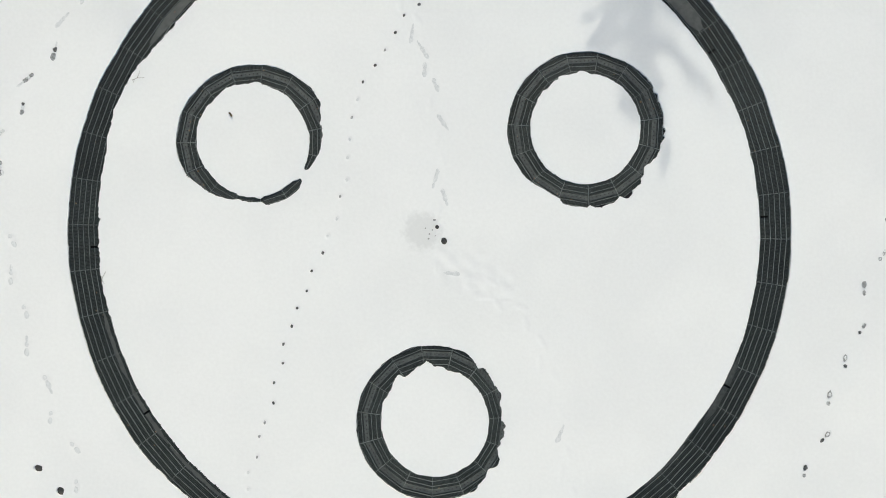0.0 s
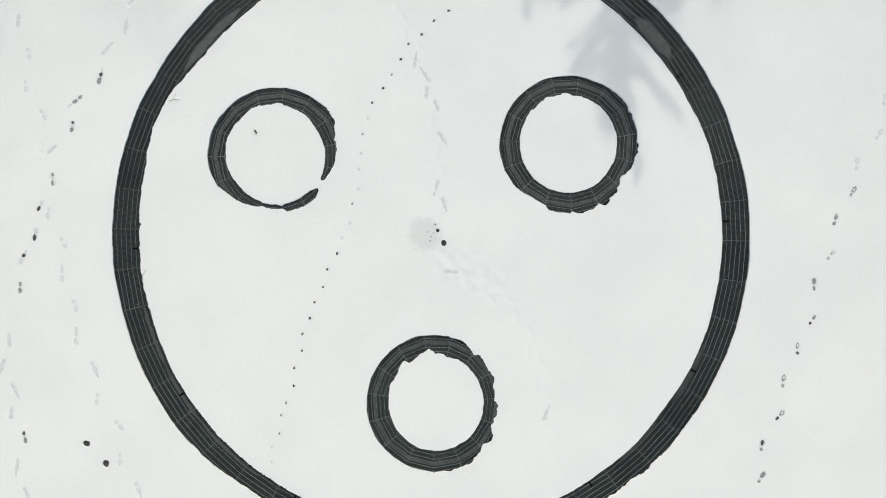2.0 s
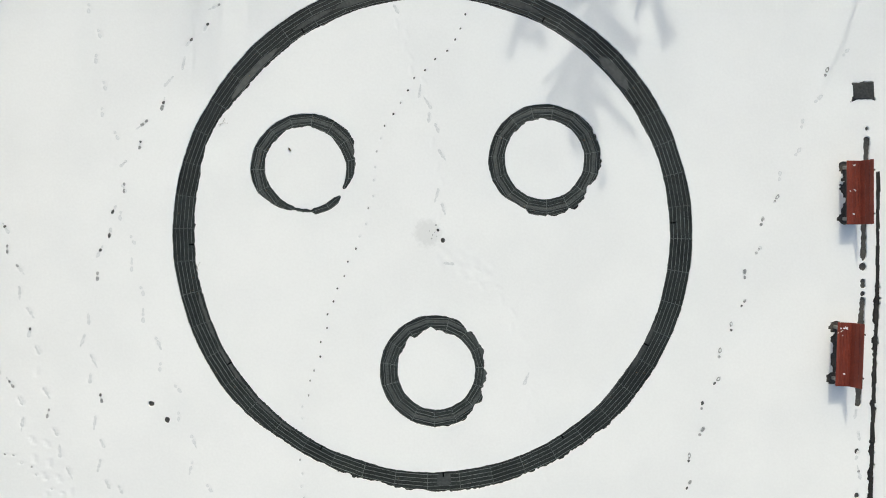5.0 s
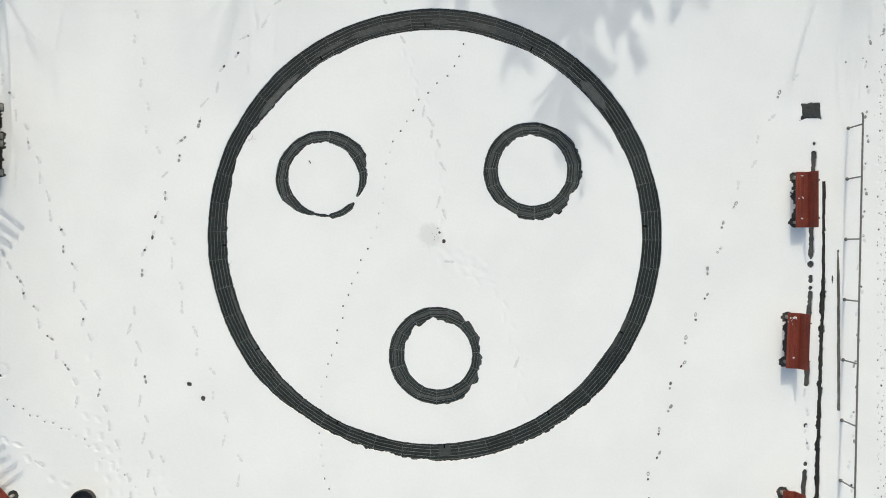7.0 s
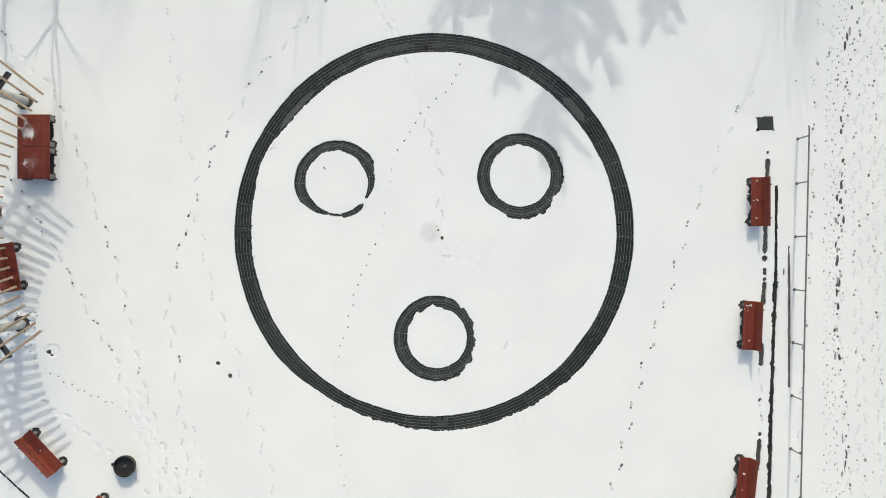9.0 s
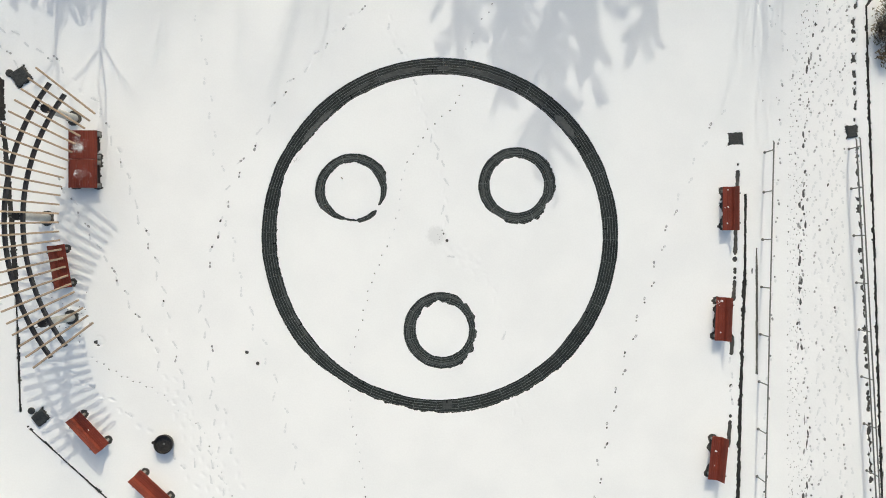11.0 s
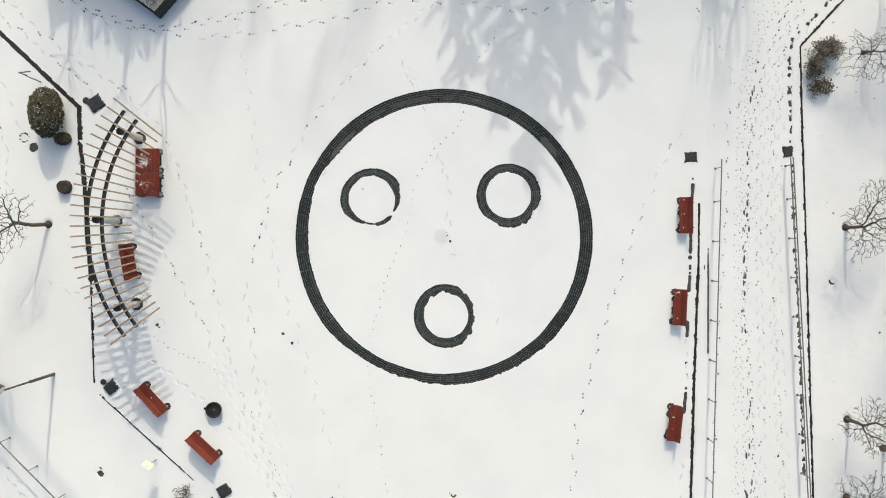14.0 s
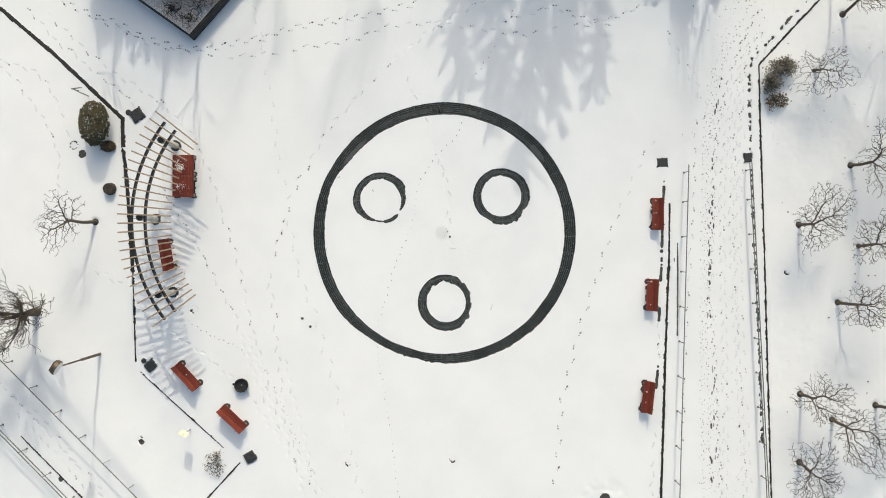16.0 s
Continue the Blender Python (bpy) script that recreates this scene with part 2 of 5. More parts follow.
MELT_LOW = [(1.6, 1.12, 1.38), (10, 1.12, 1.41), (18, 1.12, 1.4), (22, 1.12, 1.48), (31, 1.12, 1.43), (44, 1.12, 1.49), (48, 1.12, 1.51), (51, 1.12, 1.41), (58, 1.12, 1.5), (66, 1.12, 1.56), (90, 1.17, 1.57), (96, 1.24, 1.58), (108, 1.2, 1.59), (122, 1.12, 1.59), (128, 1.2, 1.6), (136, 1.17, 1.6), (146, 1.12, 1.6), (180, 1.1, 1.61), (225, 1.11, 1.6), (270, 1.12, 1.6),
     (298, 1.12, 1.61), (309, 1.12, 1.54), (315, 1.12, 1.5), (319, 1.12, 1.44), (326, 1.12, 1.55), (331, 1.12, 1.5), (337, 1.12, 1.39), (348, 1.12, 1.43), (357, 1.12, 1.47)]
MELT = (MELT_LEFT, MELT_RIGHT, MELT_LOW)
KERB_W = [(-27.5, 14.6), (-24.98, 12.51), (-21.8, 9.83), (-18.78, 6.99), (-18.1, 6.35), (-18.04, 4.77), (-17.81, 2.55), (-17.48, -2.2), (-17.3, -7.27)]
KERB_SW = [(-17.05, -7.85), (-12.34, -12.1)]
KERB_S = [(-11.45, -12.95), (-13.4, -15.1), (-17.5, -19.5)]
KERB_PATH = [(-23.7, -11.5), (-20.4, -14.8), (-18.7, -16.6)]
BANK = [(-23.2, -7.2), (-15.9, -15.9)]
KERB_E = [(12.61, 1.7), (12.59, -1.45), (12.42, -6.52), (12.2, -14.83), (12.0, -20)]
KERB_FAR = [(24, 16.5), (20.96, 13.16), (17.59, 9.5), (17.66, 6.81), (17.91, -0.16), (18.13, -7.14), (18.38, -14.8), (18.5, -20)]
STRIP_FAR = [(21.5, 14.6), (18.6, 11.25), (17.17, 9.81), (17.05, 8.39), (17.2, 3.63), (17.47, -2.07), (17.71, -7.14), (17.9, -12.0)]
STRIP_E = [[(12.3, 2.62), (12.27, 1.9)], [(12.22, 0.4), (12.19, -0.66)], [(12.17, -1.93), (12.13, -2.6)], [(12.06, -4.2), (12.05, -4.85)], [(11.98, -7.7), (11.92, -8.6)]]
EDGING_E = [(13.07, -0.3), (13.08, -5.7)]
BENCHES = [(11.54, 1.1, 180), (11.25, -3.4, 177.6), (11.03, -9.07, 174), (-14.09, -7.82, 43), (-11.56, -10.15, 47), (-15.15, -1.22, 10)]
FLAT_X, FLATS = -14.555, (3.7, 2.52)
COLUMNS = [(-15.1, 4.84), (-16.22, 0.72), (-15.22, -3.39)]
HOOPS = [(0.5, -12.68, 0.17, 270, 0.75), (-5.36, -12.93, 0.14, 250, 0.9), (-17.09, -11.74, 0.24, 10, 0.4), (19.22, -2.12, 0.13, 250, 0.8), (-20.83, 4.85, 0.22, 90, 0.15), (-14.03, -4.38, 0.17, 200, 1.0)]
HOLES = [(-7.98, -4.82, 0.062), (-7.52, -5.28, 0.062), (0.29, -0.21, 0.045), (0.15, 0.08, 0.025), (12.3, 2.93, 0.05), (12.18, -0.98, 0.09), (12.19, -0.76, 0.035), (12.18, -1.39, 0.07), (12.18, -1.5, 0.07), (12.18, -1.74, 0.055), (12.02, -6.2, 0.07), (12.0, -7.45, 0.06), (-20.35, 4.35, 0.2), (9.05, -14.9, 0.3), (-21.5, -13.9, 0.15), (-16.99, -11.78, 0.15)]
SLABS = [(-17.26, 6.54, 35, 0.66, 0.66, 0.1), (-16.45, -7.5, 40, 0.56, 0.52, 0.1), (-10.85, -12.6, 30, 0.6, 0.55, 0.1), (12.2, 4.0, 2, 0.58, 0.48, 0.02), (16.98, 4.3, 8, 0.42, 0.5, 0.05)]
TREES = [(19.9, 0.54), (23.23, -0.65), (22.07, -3.82), (20.0, -8.97), (21.78, -10.39), (19.95, -12.8), (22.77, 3.88), (24.22, -9.58), (20.75, 9.2), (22.3, 12.37), (-19.61, 0.55), (-22.86, -4.53), (-25.6, -5.9)]

# ---- snow: one sheet with the melted bands, the tracks and the drifts in it ----
FAR = np.array([1.2, 4, 12, 40, 150, 600])
xs = np.concatenate([-27.5 - FAR[::-1], np.arange(-27.5, -7.6, 0.06), np.arange(-7.6, 7.6, 0.0285), np.arange(7.6, 11.9, 0.06), np.arange(11.9, 13.2, 0.03), np.arange(13.2, 17.0, 0.05), np.arange(17.0, 18.5, 0.032), np.arange(18.5, 27.5, 0.06), 27.5 + FAR])
ys = np.concatenate([-17 - FAR[::-1], np.arange(-17, -7.6, 0.06), np.arange(-7.6, 7.6, 0.0285), np.arange(7.6, 16, 0.06), 16 + FAR])
GX, GY = np.meshgrid(xs, ys)
H = 0.016 * (lattice(GX, GY, 3.1, 1) - 0.5) + 0.007 * (lattice(GX, GY, 0.8, 2) - 0.5) + 0.0016 * (lattice(GX, GY, 0.2, 3) - 0.5)


def window(x0, x1, y0, y1):
    i0, i1 = np.searchsorted(xs, (x0, x1))
    j0, j1 = np.searchsorted(ys, (y0, y1))
    return (slice(j0, j1), slice(i0, i1))


EDGE = np.full(GX.shape, 0.4)  # how far it is to the nearest melted patch


def melt(w, d, ragged=0.05):
    """Marks the snow as gone where the distance d is below nought, with a ragged brink."""
    x, y = GX[w], GY[w]
    d = d + ragged * (lattice(x, y, 0.22, 7) - 0.5) + 0.8 * ragged * (lattice(x, y, 0.075, 8) - 0.5) + 0.35 * ragged * (lattice(x, y, 0.04, 9) - 0.5)
    EDGE[w] = np.minimum(EDGE[w], d - 0.013)


def run_distance(x, y, line, closest=1e9):
    best = np.full(x.shape, closest)
    for (ax, ay), (bx, by) in zip(line, line[1:]):
        t = np.clip(((x - ax) * (bx - ax) + (y - ay) * (by - ay)) / ((bx - ax) ** 2 + (by - ay) ** 2), 0, 1)
        best = np.minimum(best, np.hypot(x - ax - t * (bx - ax), y - ay - t * (by - ay)))
    return best


def melt_run(line, half, breaks=0.0, seed=11, ragged=0.05, length=0.6):
    px, py = [p[0] for p in line], [p[1] for p in line]
    w = window(min(px) - 0.5, max(px) + 0.5, min(py) - 0.5, max(py) + 0.5)
    x, y = GX[w], GY[w]
    d = run_distance(x, y, line) - half
    if breaks:
        d = d + np.maximum(0, (lattice(x, y, length, seed) - (1 - breaks))) * 0.9
    melt(w, d, ragged=ragged)


# the great ring
w = window(-7.6, 7.6, -7.6, 7.6)
x, y = GX[w] - RING[0], GY[w] - RING[1]
r, a = np.hypot(x, y), np.degrees(np.arctan2(y, x)) % 360
inner = 6.725 + 0.03 * soft(110, 125, a) * soft(195, 180, a) + 0.045 * (lattice(a, a * 0, 9.0, 21) - 0.5) + 0.03 * soft(200, 215, a) * soft(330, 300, a) - 0.05 * soft(20, 40, a) * soft(160, 140, a) + 0.11 * soft(144, 152, a) * soft(168, 158, a)
outer = 7.345 + 0.03 * (lattice(a, a * 0, 6.0, 22) - 0.5) - 0.12 * soft(218, 236, a) * soft(272, 256, a) - 0.03 * soft(255, 270, a) * soft(320, 300, a)
melt(w, np.maximum(inner - r, r - outer), ragged=0.016 + 0.034 * (r < 7) * soft(110, 125, a) * soft(205, 190, a) + 0.05 * (r > 7) * soft(232, 255, a) * soft(335, 310, a))
for ((cx, cy), _), table in zip(EYES, MELT):
    w = window(cx - 2, cx + 2, cy - 2, cy + 2)
    x, y = GX[w] - cx, GY[w] - cy
    r, a = np.hypot(x, y), np.degrees(np.arctan2(y, x)) % 360
    t = sorted((k % 360, i, o) for k, i, o in table)
    inner = np.interp(a, [q[0] for q in t], [q[1] for q in t], period=360)
    outer = np.interp(a, [q[0] for q in t], [q[2] for q in t], period=360)
    rough = np.where(r > 1.36, np.maximum(soft(50, 35, a), soft(260, 290, a)), soft(45, 70, a) * soft(185, 150, a))
    melt(w, np.maximum(inner - r, r - outer + 0.018), ragged=0.02 + 0.045 * rough)
melt_run(KERB_W[:5], 0.055, 0.2, 31, 0.12)
melt_run(KERB_W[4:7], 0.08, 0.15, 31, 0.1)
melt_run(KERB_W[6:8], 0.075, 0.2, 31, 0.09)
melt_run(KERB_W[7:], 0.012, 0.3, 31, 0.08)
melt_run(KERB_SW, 0.01, 0.4, 32, 0.1)
melt_run(KERB_PATH, 0.0, 0.3, 42, 0.09)
melt_run(KERB_S, 0.012, 0.3, 33, 0.1)
melt_run(KERB_E[:2], -0.004, 0.06, 34, 0.03)
melt_run(KERB_E[1:], 0.058, 0.1, 34, 0.075)
melt_run(KERB_FAR, 0.036, 0.12, 35, 0.09)
melt_run(STRIP_FAR, 0.068, 0.52, 36, 0.11, 0.15)
for line in STRIP_E:
    melt_run(line, 0.078, 0.08, 37, 0.035, 0.4)
w = window(12.8, 13.4, -6.2, 0.2)
half = np.interp(GY[w], [-6.0, -5.3, -4.3, -3.9, -3.0, -2.2, -1.5, -1.15, -0.6, -0.2], [-0.05, 0.004, 0.008, 0.016, 0.03, 0.036, 0.04, 0.03, 0.006, -0.05])
melt(w, np.abs(GX[w] - 13.08 - 0.012 * np.sin(GY[w] * 1.7)) - half, ragged=0.012)
for cx, cy, radius, turn, open_side in HOOPS:
    w = window(cx - 0.6, cx + 0.6, cy - 0.6, cy + 0.6)
    u, v = GX[w] - cx, GY[w] - cy
    away = 1 - np.cos(np.arctan2(v, u) - radians(turn))
    H[w] -= 0.012 * soft(radius + 0.06, radius - 0.06, np.hypot(u, v))
    melt(w, np.abs(np.hypot(u, v) - radius) - 0.03 + 0.055 * open_side * away, ragged=0.045)
for cx, cy, s in HOLES:
    w = window(cx - s - 0.4, cx + s + 0.4, cy - s - 0.4, cy + s + 0.4)
    melt(w, np.hypot(GX[w] - cx, (GY[w] - cy) * 0.9) - s, ragged=0.02 if s < 0.1 else 0.04)
for cx, cy in COLUMNS:
    w = window(cx - 1, cx + 1, cy - 1, cy + 1)
    melt(w, np.hypot(GX[w] - cx, GY[w] - cy) - 0.3)
for cx, cy, turn in BENCHES:
    c, s = math.cos(radians(turn)), math.sin(radians(turn))
    w = window(cx - 1.5, cx + 1.5, cy - 1.5, cy + 1.5)
    u, v = (GX[w] - cx) * c + (GY[w] - cy) * s, -(GX[w] - cx) * s + (GY[w] - cy) * c
    d = np.minimum(np.hypot(u + 0.13, v - 0.72) - 0.17, np.hypot(u + 0.13, v + 0.72) - 0.17)
    if turn > 100:
        d = np.minimum(d, np.maximum(np.abs(u + 0.18) - 0.16, np.abs(v) - 0.8) + 0.25 * (lattice(GX[w], GY[w], 0.3, 45) - 0.35))
    melt(w, d)
for cy in FLATS:
    w = window(-15.8, -13.4, cy - 0.9, cy + 0.9)
    u, v = GX[w] - FLAT_X, GY[w] - cy
    d = np.hypot(np.maximum(np.abs(np.abs(u) - 0.44) - 0.08, 0), np.maximum(np.abs(np.abs(v) - 0.47) - 0.06, 0)) - 0.09
    d = np.minimum(d, np.maximum(np.abs(u - 0.42) - 0.1, np.abs(v) - 0.5) + 0.3 * (lattice(GX[w], GY[w], 0.3, 46) - 0.4))
    melt(w, d, ragged=0.08)
for cx, cy, turn, sx, sy, z in SLABS:
    w = window(cx - 1, cx + 1, cy - 1, cy + 1)
    c, s = math.cos(radians(turn)), math.sin(radians(turn))
    u, v = (GX[w] - cx) * c + (GY[w] - cy) * s, -(GX[w] - cx) * s + (GY[w] - cy) * c
    melt(w, np.maximum(np.abs(u) - sx / 2, np.abs(v) - sy / 2), ragged=0.08)
for cx, cy in TREES:
    w = window(cx - 0.6, cx + 0.6, cy - 0.6, cy + 0.6)
    H[w] -= 0.06 * soft(0.35, 0.1, np.hypot(GX[w] - cx, GY[w] - cy))

# the brink follows the edge of the melt closely: nearby grid points are drawn onto it
gy, gx = np.gradient(EDGE, ys, xs)
steep = np.maximum(gx ** 2 + gy ** 2, 0.3)
cell = 0.55 * np.minimum(np.gradient(xs)[None, :], np.gradient(ys)[:, None])
brink = (np.abs(EDGE) < cell * np.sqrt(steep)) & (EDGE < 0.39)
GX = GX - np.where(brink, np.clip(EDGE * gx / steep, -cell, cell), 0)
GY = GY - np.where(brink, np.clip(EDGE * gy / steep, -cell, cell), 0)
H -= 0.2 * ((EDGE < 0) & ~brink)

# bank of snow above the lower path: it rises gently and drops to the handrail
w = window(-27.4, -12, -17, -3)
(ax, ay), (bx, by) = BANK
u = np.array((bx - ax, by - ay)) / math.hypot(bx - ax, by - ay)
along = (GX[w] - ax) * u[0] + (GY[w] - ay) * u[1]
across = (GX[w] - ax) * u[1] - (GY[w] - ay) * u[0]
H[w] += 0.1 * soft(-3.0, -0.4, across) * soft(0.5, -0.4, across) * soft(-1.0, 2.0, along) * (0.8 + 0.4 * lattice(GX[w], GY[w], 1.5, 61))

# tracks: steps along a line, alternately to its two sides
soles = []


def dent(cx, cy, ax, ay, turn, depth, rim=0.07):
    w = window(cx - 0.4, cx + 0.4, cy - 0.4, cy + 0.4)
    c, s = math.cos(turn), math.sin(turn)
    u, v = (GX[w] - cx) * c + (GY[w] - cy) * s, -(GX[w] - cx) * s + (GY[w] - cy) * c
    q = np.sqrt((u / ax) ** 2 + (v / ay) ** 2)
    H[w] -= 0.95 * depth * soft(1.2, 0.7, q)
    H[w] += depth * rim * soft(1.0, 1.3, q) * soft(1.9, 1.4, q)


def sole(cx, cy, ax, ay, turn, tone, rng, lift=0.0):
    """A blot of pressed slush with an uneven outline; tone 0 is trodden snow and painted rim shade, 2 is soaked."""
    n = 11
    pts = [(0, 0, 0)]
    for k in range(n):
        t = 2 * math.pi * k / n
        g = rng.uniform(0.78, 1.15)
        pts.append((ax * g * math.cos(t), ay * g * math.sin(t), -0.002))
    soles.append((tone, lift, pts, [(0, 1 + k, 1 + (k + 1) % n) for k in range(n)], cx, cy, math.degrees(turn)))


def shoe(cx, cy, a, tone, rng, drag=0.5):
    """One shoe print: the ball, the heel behind it and the smear that the foot dragged."""
    c, s = math.cos(a), math.sin(a)
    g = rng.uniform(0.95, 1.15)
    ball, heel = rng.uniform(0.06, 0.075), rng.uniform(-0.105, -0.09)
    if rng.random() < drag:
        at = rng.choice((-0.2, 0.17, 0.2))
        sole(cx + at * c, cy + at * s, rng.uniform(0.06, 0.1), rng.uniform(0.022, 0.036), a, 0, rng)
    if drag > 0.3:  # the instep pressed in too
        sole(cx - 0.03 * c, cy - 0.03 * s, 0.15 * g, 0.036 * g, a, 0, rng)
    for at, ax, ay in ((ball, 0.08 * g, 0.05 * g), (heel, 0.05 * g, 0.042 * g)):
        sole(cx + at * c, cy + at * s, ax, ay, a, 0, rng, 0.001)
        # a white core leaves a grey ring: the dent's rim shade as colour
        if tone == 0 and drag <= 0.3:
            sole(cx + at * c, cy + at * s, ax * 0.68, ay * 0.62, a, 3, rng, 0.003)
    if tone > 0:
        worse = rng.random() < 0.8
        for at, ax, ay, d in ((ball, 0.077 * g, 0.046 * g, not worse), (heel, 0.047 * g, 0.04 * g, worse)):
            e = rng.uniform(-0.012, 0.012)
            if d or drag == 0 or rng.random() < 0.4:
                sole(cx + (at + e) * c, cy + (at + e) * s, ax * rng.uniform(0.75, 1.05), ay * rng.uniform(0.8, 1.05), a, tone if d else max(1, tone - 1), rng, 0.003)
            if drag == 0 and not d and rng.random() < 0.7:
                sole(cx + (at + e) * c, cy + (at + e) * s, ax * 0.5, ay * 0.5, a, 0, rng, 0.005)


def trail(points, step=0.62, spread=0.13, tones=(0.5, 0.2, 0.0), depth=0.05, seed=1, paw=False, drag=0.5, sway=0.08):
    """Prints along a line; tones are the shares of pale, wet and soaked prints, the rest are dents alone."""
    rng = random.Random(seed)
    P = [Vector((*p, 0)) for p in points]
    for _ in range(2):
        Q = [P[0]]
        for p, q in zip(P, P[1:]):
            Q += [p * 0.75 + q * 0.25, p * 0.25 + q * 0.75]
        P = Q + [P[-1]]
    side, left = 1, 0.0
    for p, q in zip(P, P[1:]):
        d, n = (q - p), (q - p).length
        if n < 1e-6:
            continue
        turn = math.atan2(d.y, d.x)
        while left < n:
            c = p + d * (left / n)
            ox, oy = -math.sin(turn) * spread * side, math.cos(turn) * spread * side
            cx, cy = c.x + ox + rng.uniform(-0.03, 0.03), c.y + oy + rng.uniform(-0.03, 0.03)
            a = turn + rng.uniform(-0.14, 0.14) + (0.22 if side > 0 else -0.3)
            firm = cx < -4.5 and cy < -6.8  # hard snow south-west of the rings takes shallow prints
            r = rng.random()
            tone = 2 if r < tones[2] else 1 if r < tones[2] + tones[1] else 0 if r < sum(tones) else -1
            if firm and rng.random() < 0.6:
                tone = min(tone, 0) if rng.random() < 0.5 else -1
            if paw:
                dent(cx, cy, 0.05, 0.04, a, 0.014)
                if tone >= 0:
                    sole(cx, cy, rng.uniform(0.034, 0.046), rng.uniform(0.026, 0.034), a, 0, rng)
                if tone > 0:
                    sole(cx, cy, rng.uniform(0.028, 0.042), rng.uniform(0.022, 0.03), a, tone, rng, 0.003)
            else:
                dp = depth * rng.uniform(0.15, 0.3)
                dent(cx, cy, 0.15, 0.055, a, dp)
                if tone >= 0:
                    shoe(cx, cy, a, tone, rng, drag)
            side = -side
            left += step * rng.uniform(1 - sway, 1 + sway)
        left -= n


trail([(-22.28, 12.11), (-21.49, 11.41), (-20.85, 10.84), (-20.22, 10.15), (-19.42, 9.68), (-18.79, 9.04), (-18.15, 8.64), (-17.2, 8.1), (-16.09, 7.25), (-15.88, 7.32)], 0.6, 0.06, (0.55, 0.4, 0.0), 0.07, 71)
trail([(-15.88, 7.32), (-15.47, 6.74), (-14.7, 5.9), (-14.07, 5.4), (-13.8, 4.72), (-13.49, 3.99), (-13.18, 3.26), (-12.93, 2.49), (-12.66, 1.7), (-12.51, 0.82), (-12.14, 0.24), (-11.93, -0.59), (-11.68, -1.22), (-11.58, -1.84), (-11.37, -2.47), (-11.37, -2.99), (-11.14, -3.71), (-11.08, -4.34), (-10.89, -4.86), (-10.79, -5.48), (-10.54, -6.11), (-10.37, -6.84), (-10.06, -7.57), (-9.85, -8.29), (-9.37, -9.38), (-7.52, -13.89), (-7.13, -14.83)], 0.6, 0.06, (0.6, 0.28, 0.06), 0.06, 7)
trail([(-15.78, 2.32), (-15.16, 1.39), (-14.84, 0.76), (-14.43, 0.14), (-14.12, -0.59), (-13.66, -1.01), (-13.45, -1.63), (-13.03, -2.26), (-12.7, -3.09), (-12.35, -3.55), (-12.04, -4.23), (-11.72, -4.75)], 0.55, 0.06, (0.12, 0.43, 0.45), 0.05, 8)
trail([(-11.72, -4.75), (-11.56, -5.38), (-11.25, -6.21), (-11.04, -6.94), (-10.69, -7.88), (-10.37, -8.71), (-10.06, -9.44), (-8.15, -13.25), (-7.77, -14.84)], 0.55, 0.06, (0.4, 0.1, 0.0), 0.09, 81)
trail([(2.11, 13.08), (1.8, 12.92), (0.85, 12.32), (-0.42, 11.81), (-1.37, 10.85), (-2.79, 9.83), (-4.21, 8.47), (-5.47, 7.04), (-5.41, 7.0)], 0.55, 0.07, (0.5, 0.1, 0.03), 0.08, 52)
trail([(-5.58, 6.85), (-5.89, 6.59), (-6.31, 6.07), (-6.79, 5.55), (-7.04, 4.82), (-7.45, 4.19), (-7.66, 3.63), (-8.08, 3.15), (-8.29, 2.49), (-8.66, 2.01), (-8.79, 1.34), (-8.94, 0.69), (-9.22, 0.07), (-9.38, -0.49), (-9.57, -1.16), (-9.71, -1.78)], 0.652, 0.07, (0.35, 0.45, 0.2), 0.05, 5, sway=0.01)
trail([(-9.79, -2.43), (-9.83, -3.09), (-9.62, -3.61), (-9.64, -4.24), (-9.43, -4.65), (-9.54, -5.28), (-9.37, -6.0), (-9.37, -6.53), (-9.23, -7.36), (-9.12, -8.71), (-8.98, -9.54)], 0.6, 0.07, (0.7, 0.2, 0.08), 0.05, 51)
trail([(-10.81, 12.56), (-10.5, 11.77), (-10.14, 10.03), (-9.95, 8.92), (-9.95, 8.05)], 0.74, 0.1, (0.7, 0.0, 0.0), 0.04, 61, drag=0.2)
trail([(-9.73, 7.14), (-9.68, 6.59), (-9.49, 5.86), (-9.49, 5.03), (-9.33, 4.3), (-9.33, 3.53), (-9.02, 2.8), (-8.99, 2.07), (-8.77, 1.28), (-8.77, 0.55), (-8.59, -0.16), (-8.43, -0.88), (-8.28, -1.61), (-8.15, -2.34), (-7.83, -3.09), (-7.62, -3.92), (-7.21, -4.44), (-7.15, -5.07), (-6.83, -5.8), (-6.73, -6.73), (-6.31, -7.36), (-6.31, -8.09), (-5.96, -8.92), (-5.5, -11.03), (-5.18, -11.82), (-4.85, -13.88), (-4.6, -14.83)], 0.746, 0.08, (0.9, 0.06, 0.01), 0.04, 6, drag=0.2, sway=0.01)
trail([(-15.58, -4.75), (-15.47, -5.17), (-15.26, -5.69), (-14.54, -6.17), (-14.02, -6.46), (-13.54, -6.88), (-12.97, -7.29), (-12.56, -7.77), (-11.83, -8.25), (-11.0, -9.13), (-10.96, -8.99), (-10.64, -9.62), (-10.0, -10.57), (-9.36, -11.36), (-8.88, -11.99), (-8.57, -12.62), (-8.18, -13.51), (-7.86, -14.77)], 0.5, 0.06, (0.3, 0.04, 0.0), 0.09, 14)
